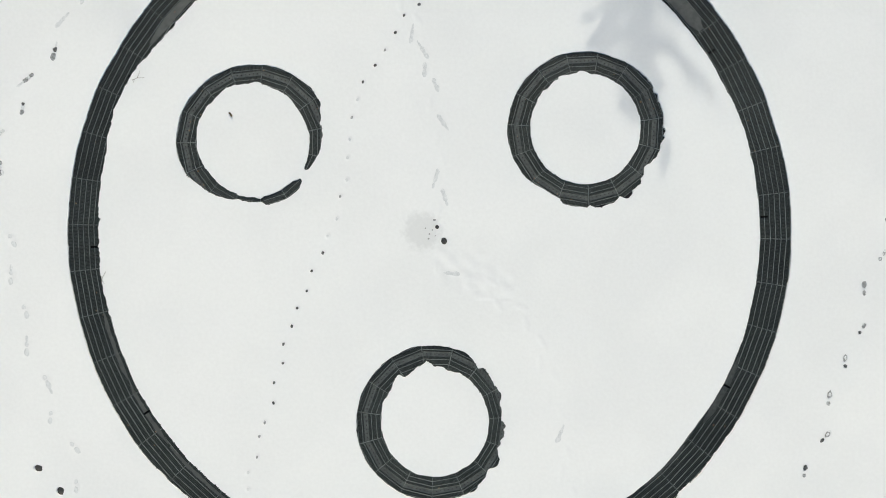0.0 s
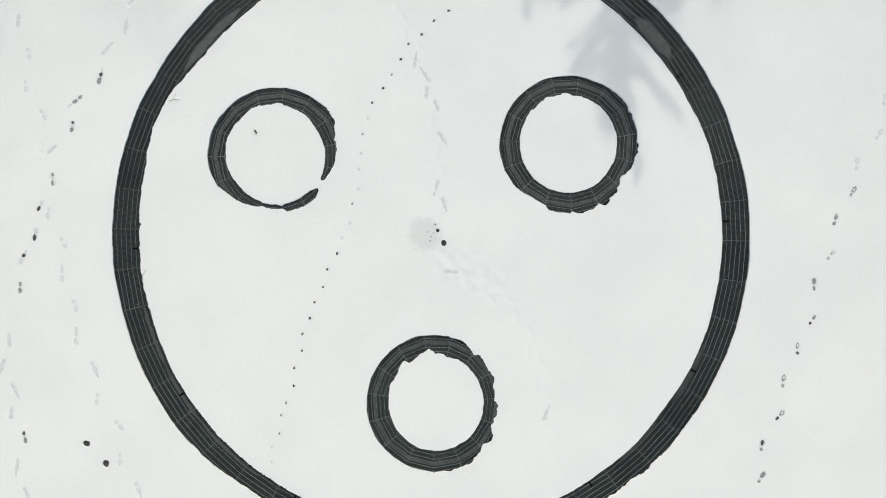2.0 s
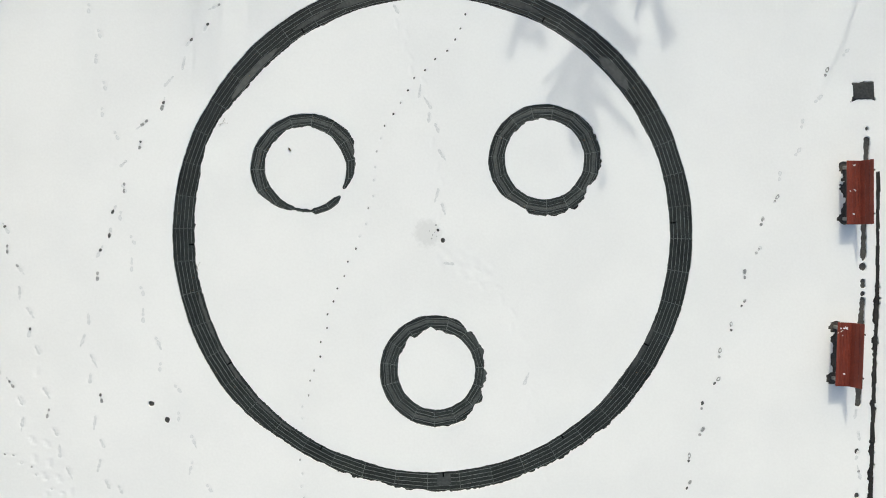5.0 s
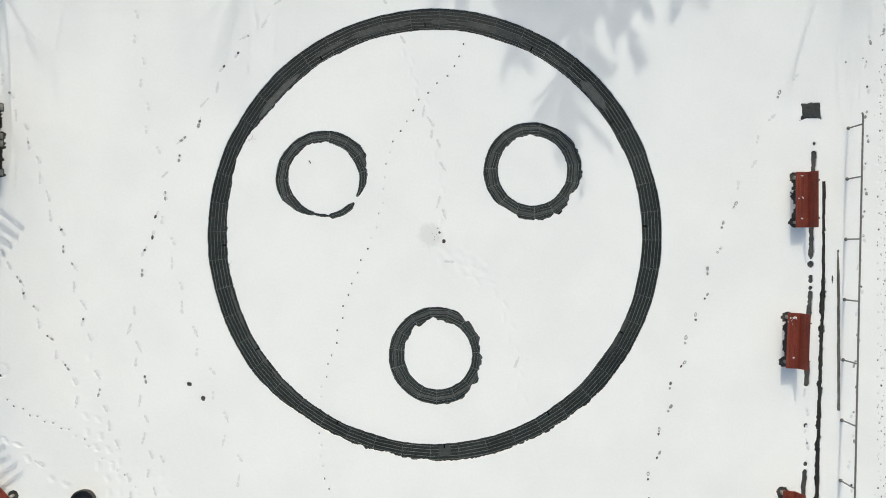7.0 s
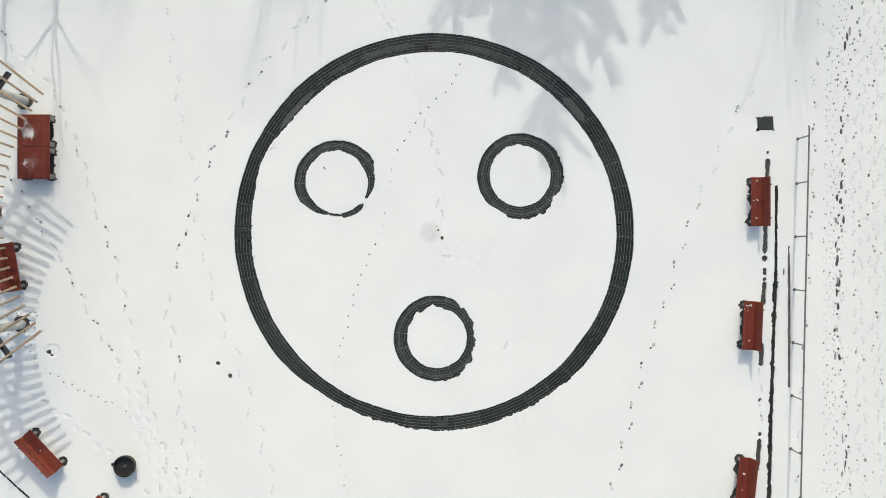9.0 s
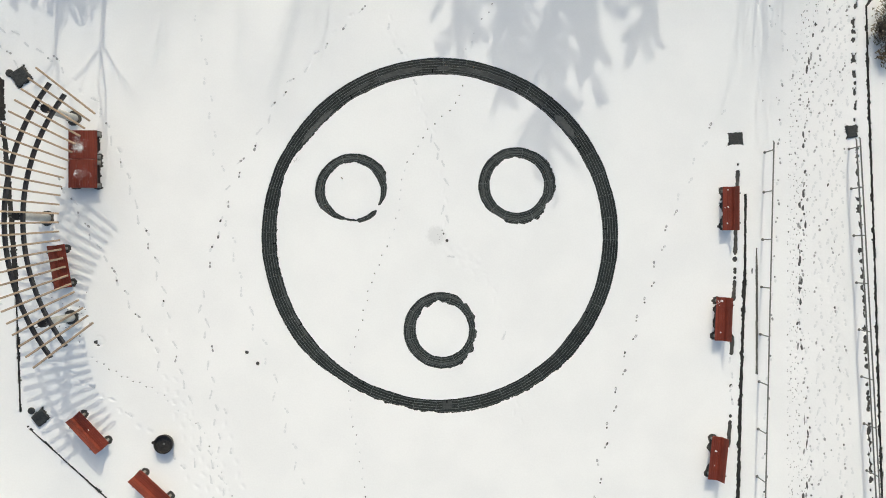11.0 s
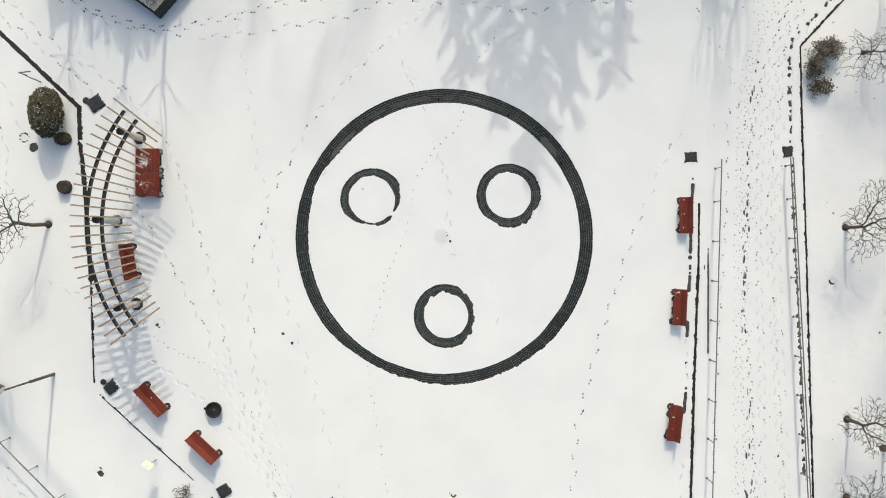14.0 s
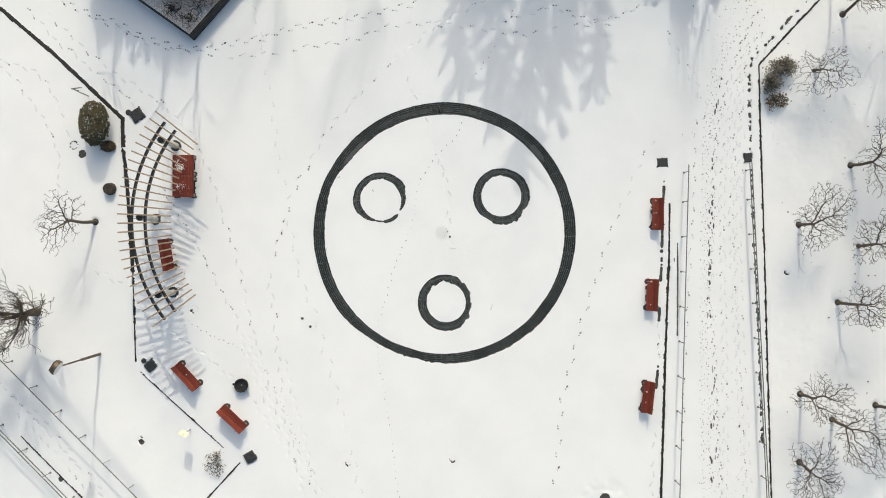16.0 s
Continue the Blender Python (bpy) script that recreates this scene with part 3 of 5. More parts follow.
trail([(-14.91, -4.13), (-14.7, -4.86), (-14.33, -5.07), (-13.81, -5.34), (-13.29, -5.69), (-12.87, -5.9), (-12.35, -6.11), (-11.83, -6.32), (-11.41, -6.63), (-11.0, -6.94), (-10.54, -7.36), (-10.06, -7.77), (-9.75, -8.09), (-8.09, -11.99), (-7.29, -13.88)], 0.28, 0.035, (0.3, 0.5, 0.15), 0.05, 15, True)
trail([(-8.9, -7.24), (-8.58, -8.82), (-8.26, -10.09), (-7.78, -11.67), (-7.45, -13.25), (-6.81, -14.83)], 0.55, 0.06, (0.25, 0.0, 0.0), 0.08, 141)
trail([(-10.97, -5.98), (-10.49, -7.24), (-10.01, -8.83), (-9.21, -10.41), (-8.57, -11.99)], 0.5, 0.05, (0.25, 0.0, 0.0), 0.08, 142)
trail([(-23.08, 13.94), (-21.97, 13.25), (-21.02, 12.68), (-20.22, 12.3), (-19.53, 12.05), (-18.48, 11.8), (-17.84, 11.36), (-17.11, 10.98), (-16.42, 10.73), (-15.62, 10.48), (-14.83, 10.33), (-14.04, 10.24), (-13.25, 10.3), (-12.55, 10.4), (-11.98, 10.59), (-11.03, 10.75), (-10.24, 10.88), (-9.61, 11.14), (-8.75, 11.46), (-7.86, 11.59), (-6.76, 11.82), (-5.71, 11.95), (-4.54, 12.17), (-3.27, 12.49), (-2.01, 12.78), (-1.37, 13.01)], 0.42, 0.12, (0.0, 0.2, 0.8), 0.06, 9)
trail([(-19.53, 11.86), (-18.48, 11.52), (-17.94, 11.27), (-17.37, 10.86), (-16.67, 10.61), (-15.78, 10.32), (-14.67, 10.14), (-13.88, 10.11), (-13.25, 10.02), (-12.61, 9.86), (-11.5, 9.86), (-10.39, 10.0), (-9.13, 10.13), (-7.7, 10.42), (-5.96, 10.65), (-4.69, 10.94), (-3.9, 11.38), (-2.79, 11.64), (-1.53, 11.74), (0.37, 11.65), (1.96, 11.5), (3.54, 11.19), (4.81, 11.13), (5.92, 11.45), (7.82, 11.74), (9.72, 11.85)], 0.6, 0.08, (0.25, 0.4, 0.25), 0.055, 10)
trail([(2.91, 11.82), (4.33, 12.24), (5.12, 12.4), (5.91, 12.81), (6.71, 12.47), (7.5, 12.12), (8.29, 11.9), (9.09, 12.0), (9.88, 12.29), (10.83, 12.7), (11.46, 13.02)], 0.42, 0.07, (0.2, 0.4, 0.35), 0.05, 22)
trail([(-23.39, 12.42), (-22.44, 11.41), (-21.64, 10.46), (-20.85, 10.15), (-20.21, 9.36), (-19.51, 8.88), (-18.78, 8.25), (-17.99, 7.78), (-17.29, 6.93)], 0.55, 0.05, (0.55, 0.4, 0.0), 0.06, 12)
trail([(-24.97, 9.18), (-24.01, 8.55), (-23.53, 7.54), (-22.9, 6.97), (-22.26, 5.86), (-21.94, 5.07), (-21.52, 3.81), (-21.77, 2.85)], 0.6, 0.06, (0.6, 0.3, 0.0), 0.05, 21)
trail([(-24.97, 9.56), (-23.7, 9.25), (-22.59, 8.71), (-21.95, 7.61), (-21.47, 6.5), (-21.21, 5.39)], 0.5, 0.06, (0.6, 0.3, 0.0), 0.04, 13)
trail([(6.24, -13.96), (6.36, -12.82), (6.51, -11.3), (6.55, -9.36), (6.76, -8.61), (6.97, -7.86), (7.17, -7.12), (7.36, -6.35), (7.55, -5.6), (7.7, -4.81), (7.97, -4.1), (8.24, -3.39)], 0.7695, 0.09, (0.0, 0.4, 0.6), 0.05, 1, drag=0.0, sway=0.005)
trail([(8.51, -2.68), (8.74, -1.97), (8.93, -1.25), (9.24, -0.08), (9.82, 1.36)], 0.7695, 0.09, (0.0, 0.75, 0.25), 0.05, 110, drag=0.0, sway=0.005)
trail([(9.9, 1.58), (10.45, 2.73), (10.86, 3.87), (11.32, 4.6), (12.01, 5.85)], 0.7735, 0.1, (0.85, 0.15, 0.0), 0.05, 111, drag=0.0)
trail([(3.7, 12.46), (2.91, 10.71), (2.28, 9.66), (1.81, 9.03), (1.43, 8.39), (1.02, 7.44), (0.96, 6.27)], 0.36, 0.03, (0.4, 0.35, 0.1), 0.05, 2, True)
trail([(-1.34, 3.03), (-1.11, 3.38), (-0.91, 3.7), (-0.68, 4.03), (-0.5, 4.35), (-0.2, 4.64), (0.65, 5.32), (0.96, 6.27)], 0.394, 0.015, (0.0, 0.15, 0.85), 0.05, 29, True, sway=0.01)
trail([(-1.47, 2.69), (-1.61, 2.29), (-1.63, 1.91), (-1.65, 1.48), (-1.66, 1.08), (-1.78, 0.68), (-1.88, 0.28), (-2.07, -0.09)], 0.41, 0.01, (0.75, 0.25, 0.0), 0.05, 30, True, sway=0.01)
trail([(-2.19, -0.45), (-2.39, -0.81), (-2.49, -1.19), (-2.67, -1.56), (-2.78, -1.93), (-2.96, -2.28), (-3.01, -2.67), (-3.15, -3.13), (-3.22, -3.5)], 0.403, 0.015, (0.0, 0.0, 1.0), 0.05, 27, True, sway=0.01)
trail([(-3.36, -3.86), (-3.49, -4.45), (-3.71, -4.95), (-3.73, -5.2), (-3.74, -7.22), (-3.45, -8.33), (-3.25, -9.43), (-3.03, -10.92), (-2.86, -12.13), (-2.64, -14.03), (-2.44, -15.13)], 0.37, 0.03, (0.55, 0.35, 0.1), 0.05, 28, True)
trail([(-2.09, 8.95), (-1.83, 7.84), (-1.35, 6.9), (-0.96, 5.97), (-0.76, 5.48), (-0.62, 4.66), (-0.31, 4.38), (-0.27, 3.76), (0.02, 3.19), (0.1, 2.46), (0.24, 2.0), (0.21, 1.31), (0.26, 0.73), (0.21, 0.27)], 0.36, 0.07, (0.5, 0.0, 0.0), 0.03, 3)
trail([(0.46, -0.93), (0.8, -1.05), (1.09, -0.99), (1.26, -1.16), (1.43, -1.45), (1.95, -1.68), (2.12, -2.03), (2.29, -2.66), (2.47, -3.12), (2.52, -3.63), (2.75, -4.09), (2.69, -4.61), (3.14, -7.19), (3.3, -7.82)], 0.4, 0.09, (0.2, 0.03, 0.0), 0.02, 4)
trail([(14.05, 6.27), (13.99, 3.35), (13.94, 0.85), (13.79, -1.13), (13.56, -5.25), (13.44, -9.05), (13.33, -12.22)], 0.8, 0.05, (0.1, 0.4, 0.5), 0.05, 19, drag=0.2)
trail([(17.48, 12.51), (16.54, 10.6), (15.85, 8.54), (15.41, 6.48), (15.17, 4.58), (15.05, 2.99), (14.93, 0.46), (14.91, -2.08), (14.78, -3.35), (15.01, -4.93), (15.18, -6.83), (15.28, -9.05), (15.42, -11.9), (15.52, -14.43), (15.59, -15.7)], 0.4, 0.07, (0.1, 0.25, 0.65), 0.06, 16, drag=0.2)
trail([(17.01, 12.82), (16.06, 10.76), (15.12, 8.38), (14.81, 5.53), (14.67, 2.67), (14.65, -0.18), (14.63, -3.35), (14.77, -7.15), (14.91, -10.95), (14.99, -15.07)], 0.22, 0.05, (0.35, 0.4, 0.15), 0.05, 17, True)
trail([(15.9, 11.23), (15.02, 9.33), (14.59, 6.79), (14.44, 2.67), (14.4, -2.08), (14.39, -7.15), (14.5, -11.59), (14.54, -15.07)], 0.26, 0.05, (0.35, 0.4, 0.1), 0.05, 18, True)
trail([(17.17, 10.92), (16.23, 8.38), (15.67, 4.9), (15.5, 1.09), (15.64, -3.34), (15.75, -7.46), (15.8, -11.58), (15.78, -15.07)], 0.36, 0.12, (0.75, 0.2, 0.0), 0.04, 20, drag=0.2)
trail([(17.64, 11.24), (16.61, 8.7), (16.24, 4.9), (16.04, 1.1), (16.18, -3.34), (16.48, -7.14), (16.68, -10.94), (16.95, -15.06)], 0.4, 0.1, (0.6, 0.3, 0.06), 0.045, 202, drag=0.2)
trail([(17.81, 10.29), (16.86, 8.07), (16.56, 3.63), (16.42, -0.17), (16.6, -4.61), (16.87, -9.04), (17.14, -14.74)], 0.5, 0.14, (0.7, 0.12, 0.0), 0.04, 203, drag=0.2)
trail([(12.42, 11.22), (13.53, 9.32), (14.33, 7.74), (15.03, 5.84), (15.3, 3.94)], 0.55, 0.15, (0.5, 0.3, 0.1), 0.05, 201, drag=0.2)
trail([(12.0, -4.62), (12.07, -7.16), (11.86, -9.69), (11.81, -12.23), (11.63, -14.76)], 0.55, 0.05, (0.6, 0.1, 0.0), 0.04, 25)
trail([(-21.77, 2.54), (-20.8, 0.2), (-20.17, -1.89), (-18.9, -2.52), (-17.79, -3.15)], 0.5, 0.07, (0.6, 0.05, 0.0), 0.05, 23)
trail([(-24.9, -8.25), (-23.31, -9.83), (-20.76, -12.67), (-19.0, -15)], 0.45, 0.16, (0.5, 0.2, 0.05), 0.05, 24)
trail([(-25.2, -8.6), (-23.0, -10.8), (-20.4, -13.6), (-18.6, -16)], 0.3, 0.25, (0.45, 0.25, 0.05), 0.06, 241)
trail([(-2.2, 8.3), (-1.5, 7.6), (-1.1, 7.2)], 0.4, 0.08, (0.3, 0.0, 0.0), 0.04, 26)
rng = random.Random(5)
for _ in range(560):  # kicked-up slush beside the trodden line
    cy = rng.uniform(-16, 13.5)
    cx = rng.choice((14.45, 14.6, 14.8, 15.0, 15.15)) + rng.gauss(0, 0.08) + 0.14 * max(0, cy - 6)
    g = rng.uniform(0.011, 0.026)
    sole(cx, cy, g * rng.uniform(1.0, 1.6), g * rng.uniform(0.55, 0.9), 1.57 + rng.gauss(0, 0.35), rng.choice((0, 1, 2)), rng)
for _ in range(46):  # long soaked scuffs along it
    cy = rng.uniform(-16, 9)
    cx = 14.95 + 0.14 * max(0, cy - 5) + 0.1 * math.sin(cy * 0.5) + 0.015 * max(0, -cy - 4) + rng.gauss(0, 0.09)
    sole(cx, cy, rng.uniform(0.07, 0.2), rng.uniform(0.03, 0.06), 1.57 + rng.gauss(0, 0.12), rng.choice((1, 2, 2, 2)), rng, 0.004)
for _ in range(430):  # pale trodden lumps on the wide side of the path
    cy = rng.uniform(-16, 13.5)
    cx = rng.choice((15.5, 15.7, 16.1, 16.3, 16.5)) + rng.gauss(0, 0.12) + 0.1 * max(0, cy - 6)
    g = rng.uniform(0.02, 0.055)
    dent(cx, cy, g * 1.6, g * 1.2, 1.57, 0.006)
    if rng.random() < 0.5:
        sole(cx, cy, g * rng.uniform(0.8, 1.4), g * rng.uniform(0.5, 0.8), 1.57 + rng.gauss(0, 0.4), rng.choice((0, 0, 0, 0, 0, 1)), rng)
for _ in range(210):  # scattered slush where the path meets the square's north side
    cx, cy = rng.gauss(16.6, 1.6), rng.uniform(5, 13.5)
    g = rng.uniform(0.012, 0.035)
    sole(cx - 0.1 * (9 - cy), cy, g * 1.4, g * 0.8, 1.3 + rng.gauss(0, 0.5), rng.choice((0, 0, 0, 1, 2)), rng)
for dx, dy, g in ((0.1, 0.22, 0.03), (-0.08, 0.05, 0.018), (0.0, -0.06, 0.02), (-0.02, -0.16, 0.022), (0.12, -0.1, 0.014), (0.06, 0.02, 0.016)):  # specks by the middle
    sole(dx, dy, g, g * 0.8, 0.6, 1, rng)
sole(12.88, -1.47, 0.14, 0.028, 1.57, 2, rng)
for _ in range(34):  # drip marks under the pergola
    sole(rng.gauss(-15.2, 0.35), rng.gauss(-3.35, 0.45), rng.uniform(0.012, 0.03), rng.uniform(0.012, 0.024), 0.0, rng.choice((1, 2, 2)), rng)
w = window(13.6, 16.9, -17, 16)
H[w] += 0.007 * (lattice(GX[w], GY[w], 0.3, 51) - 0.6)
w = window(7.2, 11, -16.8, -12.6)  # heaped snow round the hole
q = np.hypot(GX[w] - 9.05, (GY[w] + 14.9) * 1.1)
H[w] += (0.06 * (lattice(GX[w], GY[w], 0.3, 53) - 0.5) + 0.05 * (lattice(GX[w], GY[w], 0.8, 56) - 0.4)) * soft(1.7, 0.9, q) * soft(0.3, 0.6, q)
w = window(18.4, 27.5, -17, 16)
H[w] += 0.02 * (lattice(GX[w], GY[w], 0.7, 54) - 0.5) + 0.01 * (lattice(GX[w], GY[w], 0.25, 55) - 0.5)
w = window(-14.7, -13.4, -5, -3.7)  # ring pressed into the snow
H[w] -= 0.014 * soft(0.07, 0.03, np.abs(np.hypot(GX[w] + 14.05, GY[w] + 4.35) - 0.19))
w = window(0.1, 1.7, -1.4, -0.3)  # scuffed snow beside the middle
H[w] += 0.022 * (lattice(GX[w], GY[w], 0.2, 52) - 0.5) * soft(0.55, 0.1, run_distance(GX[w], GY[w], [(0.35, -0.65), (0.9, -0.85), (1.4, -1.2)]))

ny, nx = GX.shape
me = bpy.data.meshes.new("snow_ground")
k = np.arange(nx * ny).reshape(ny, nx)
quads = np.stack([k[:-1, :-1], k[:-1, 1:], k[1:, 1:], k[1:, :-1]], -1).reshape(-1, 4)
me.vertices.add(nx * ny)
me.vertices.foreach_set("co", np.stack([GX, GY, H], -1).astype(np.float32).ravel())
me.loops.add(quads.size)
me.loops.foreach_set("vertex_index", quads.astype(np.int32).ravel())
me.polygons.add(len(quads))
me.polygons.foreach_set("loop_start", np.arange(0, quads.size, 4, dtype=np.int32))
corner = H.ravel()[quads]
broken = np.zeros(nx * ny, bool)  # crisp brinks where the snow breaks off, soft elsewhere
broken[quads[np.ptp(corner, axis=1) > 0.03].ravel()] = True
me.polygons.foreach_set("use_smooth", ~broken[quads].any(axis=1))
me.materials.append(M_SNOW)
me.update(calc_edges=True)
tagged(new("ground", me), "white settled snow with melted bands and tracks", "snow", kind="structure")

pm = Mesh()
pm.add([(-700, -700, PAVE), (700, -700, PAVE), (700, 700, PAVE), (-700, 700, PAVE)], [(0, 1, 2, 3)])
tagged(new("pavement", pm.data("pavement", M_PAVING)), "dark wet paving under the melted snow", "pavement", kind="structure")
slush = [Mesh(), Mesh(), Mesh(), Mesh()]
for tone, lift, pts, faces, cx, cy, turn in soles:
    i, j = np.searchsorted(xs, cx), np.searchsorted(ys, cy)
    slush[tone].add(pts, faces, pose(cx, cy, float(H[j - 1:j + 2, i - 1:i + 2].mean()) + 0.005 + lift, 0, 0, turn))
for m, mat, name, label in zip(slush, (M_TROD, M_SLUSH, M_SOLE, M_PRESSED), ("trodden_snow_rim_shade", "footprint_slush", "footprint_puddle", "pressed_snow"), ("pale grey pressed snow and painted rim shade in the footprints", "grey wet slush in the trodden footprints", "dark soaked slush in the trodden footprints", "white pressed snow inside the painted rim shade of pale footprints")):
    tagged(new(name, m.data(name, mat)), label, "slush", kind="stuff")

# ---- drain rings ----
def grate_panel(length_in, length_out, width, rows, nozzle_row):
    """Ribs and bars of one straight grate panel; x runs outward from its inner edge, y along it."""
    ribs, bars, strip, dots = Mesh(), Mesh(), Mesh(), []
    z = PAVE + 0.02
    n = int(length_out / 0.029)
    for i in range(n):
        f = (i + 0.5) / n - 0.5
        ya, yb = f * length_in, f * length_out
        h = 0.0085
        ribs.add([(0, ya - h, z), (width, yb - h, z), (width, yb + h, z), (0, ya + h, z), (0, ya - h, z - 0.018), (width, yb - h, z - 0.018), (width, yb + h, z - 0.018), (0, ya + h, z - 0.018)],
                 [(0, 1, 2, 3), (4, 5, 1, 0), (7, 6, 2, 3)])
    for i in range(rows + 1):
        xx = width * i / rows
        half = (length_in + (length_out - length_in) * i / rows) / 2 - 0.008
        bars.block((0.0085, 2 * half, 0.02), pose(min(max(xx, 0.006), width - 0.006), 0, z + 0.004 - 0.01), 0.002)
    for s in (-1, 1):
        q = Vector((width, s * (length_out - length_in) / 2, 0))
        bars.block((q.length, 0.004, 0.02), pose(width / 2, s * ((length_in + length_out) / 4 - 0.0025), z + 0.005 - 0.01, 0, 0, math.degrees(math.atan2(q.y, q.x))), 0.003)
    if nozzle_row is not None:
        xx = width * (nozzle_row + 0.5) / rows
        half = (length_in + (length_out - length_in) * (nozzle_row + 0.5) / rows) / 2 - 0.03
        strip.block((width / rows * 0.95, 2 * half + 0.04, 0.016), pose(xx, 0, z), 0.004)
        dots = [pose(xx, (i - 2.5) / 3 * half * 0.95, z + 0.006) for i in range(6)]
    return ribs, bars, strip, dots


def drain_ring(name, centre, r_in, r_out, count, turn, rows, nozzle_row, label):
    root = thing(name, pose(centre[0], centre[1], 0), label, "drain grate", "snow-melt drain rings")
    # flat sheet coloured as the shade between and below the ribs
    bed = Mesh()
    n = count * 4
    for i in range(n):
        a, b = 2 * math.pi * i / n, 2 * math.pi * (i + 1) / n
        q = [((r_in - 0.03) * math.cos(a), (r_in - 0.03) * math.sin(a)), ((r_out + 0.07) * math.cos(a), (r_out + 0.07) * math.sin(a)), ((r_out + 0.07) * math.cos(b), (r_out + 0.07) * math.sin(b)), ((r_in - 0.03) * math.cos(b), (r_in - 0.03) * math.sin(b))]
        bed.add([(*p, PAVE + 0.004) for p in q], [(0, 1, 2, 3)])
    part("drain_shade_bed", bed.data("drain_shade_bed", M_PIT), root, "near-black flat sheet for the shade under the grates")
    half = math.pi / count
    ap_in, ap_out = r_in * math.cos(half), r_out * math.cos(half)
    ribs, bars, strip, dots = grate_panel(2 * ap_in * math.tan(half) - 0.002, 2 * ap_out * math.tan(half) - 0.002, ap_out - ap_in, rows, nozzle_row)
    d_ribs, d_bars = ribs.data("grate", M_RIB), bars.data("grate_frame", M_BAR)
    d_strip = strip.data("nozzle_strip", M_STRIP) if dots else None
    nozzle = Mesh()
    nozzle.lathe([(0.011, 0), (0.0135, 0.004), (0.009, 0.012)], 8)
    d_nozzle = nozzle.data("nozzle", M_IRON)
    for i in range(count):
        a = radians(turn) + 2 * math.pi * i / count
        m = pose(ap_in * math.cos(a), ap_in * math.sin(a), random.uniform(-0.003, 0.002), 0, 0, math.degrees(a))
        g = part("grate", d_ribs, root, m=m)
        part("grate_frame", d_bars, g, "pale steel bars")
        if d_strip:
            part("nozzle_strip", d_strip, g, "grey strip with nozzles")
            for q in dots:
                part("nozzle", d_nozzle, g, m=q)
    return root


great = drain_ring("drain_ring", RING, RING_IN, RING_OUT + 0.02, 48, RING_TURN, 6, None, "large ring of dark steel drain grates sunk in snow")
slot = Mesh()
slot.block((0.15, 0.042, 0.02), None, 0.003)
d_slot = slot.data("slot_cover", M_BLACK)
for i in range(12):
    a = radians(RING_TURN) + i * math.pi / 6
    part("slot_cover", d_slot, great, "black lifting slot", pose(6.82 * math.cos(a), 6.82 * math.sin(a), PAVE + 0.027, 0, 0, math.degrees(a)))
for (c, _), turn in zip(EYES, (168, 164.5, 160)):
    drain_ring("drain_ring", c, EYE_IN, EYE_OUT, 15, turn, 5, 2.6, "small ring of dark steel drain grates sunk in snow")


def silt(a0, a1, r0, r1, seed):
    """A wet grey film lying on a stretch of the great ring."""
    rng = random.Random(seed)
    m = Mesh()
    n = max(6, int((a1 - a0) / 0.8))
    pts = []
    for i in range(n + 1):
        a = radians(a0 + (a1 - a0) * i / n)
        taper = min(1, (12 if a1 - a0 < 5 else 4) * min(i, n - i) / n + (0.7 if a1 - a0 < 5 else 0.25))
        mid, half = (r0 + r1) / 2, (r1 - r0) / 2 * taper
        for r in (mid - half - rng.uniform(0, 0.02), mid - half * 0.3, mid + half * 0.4, mid + half + rng.uniform(0, 0.02)):
            pts.append((RING[0] + r * math.cos(a), RING[1] + r * math.sin(a), PAVE + 0.026 + rng.uniform(0, 0.004)))
    m.add(pts, [(i * 4 + j, i * 4 + j + 1, i * 4 + j + 5, i * 4 + j + 4) for i in range(n) for j in range(3)])
    tagged(new("silt_film", m.data("silt_film", M_MUD if seed in (0, 6, 7, 9, 11) else M_SILT, True)), "smooth grey wet silt lying on the drain grates", "silt", kind="stuff")


for k, q in enumerate([(36.5, 46.5, 6.76, 7.02), (47, 58, 6.85, 6.93), (64, 84, 6.86, 7.02), (86, 91, 6.86, 7.0), (96, 113, 6.86, 7.04), (114, 124, 6.9, 7.0), (130, 146, 6.76, 6.91), (207, 219, 6.81, 6.87), (-35, -22, 6.75, 6.85), (194, 206, 6.8, 6.86), (271, 274.2, 6.82, 7.14), (219.5, 234, 6.82, 6.87), (-50, -40, 6.73, 6.79)]):
    silt(*q, k)


flecks = Mesh()
rng = random.Random(91)
for _ in range(60):
    (cx, cy), r0, r1 = rng.choice([(RING, 6.8, 7.3)] * 5 + [(c, 1.2, 1.5) for c, _ in EYES])
    a, r, g, t = rng.uniform(0, 6.283), rng.uniform(r0, r1), rng.uniform(0.008, 0.02), rng.uniform(0, 6.28)
    flecks.add([(cx + r * math.cos(a) + g * q * math.cos(t + k), cy + r * math.sin(a) + g * math.sin(t + k), PAVE + 0.029 + 0.004 * (k > 3)) for k, q in ((0, 1.5), (1.6, 0.7), (3.1, 1.5), (4.7, 0.7))], [(0, 1, 2, 3)])
tagged(new("leaf_flecks", flecks.data("leaf_flecks", M_FLECK)), "tiny brown leaf scraps caught on the drain grates", "litter", kind="stuff")


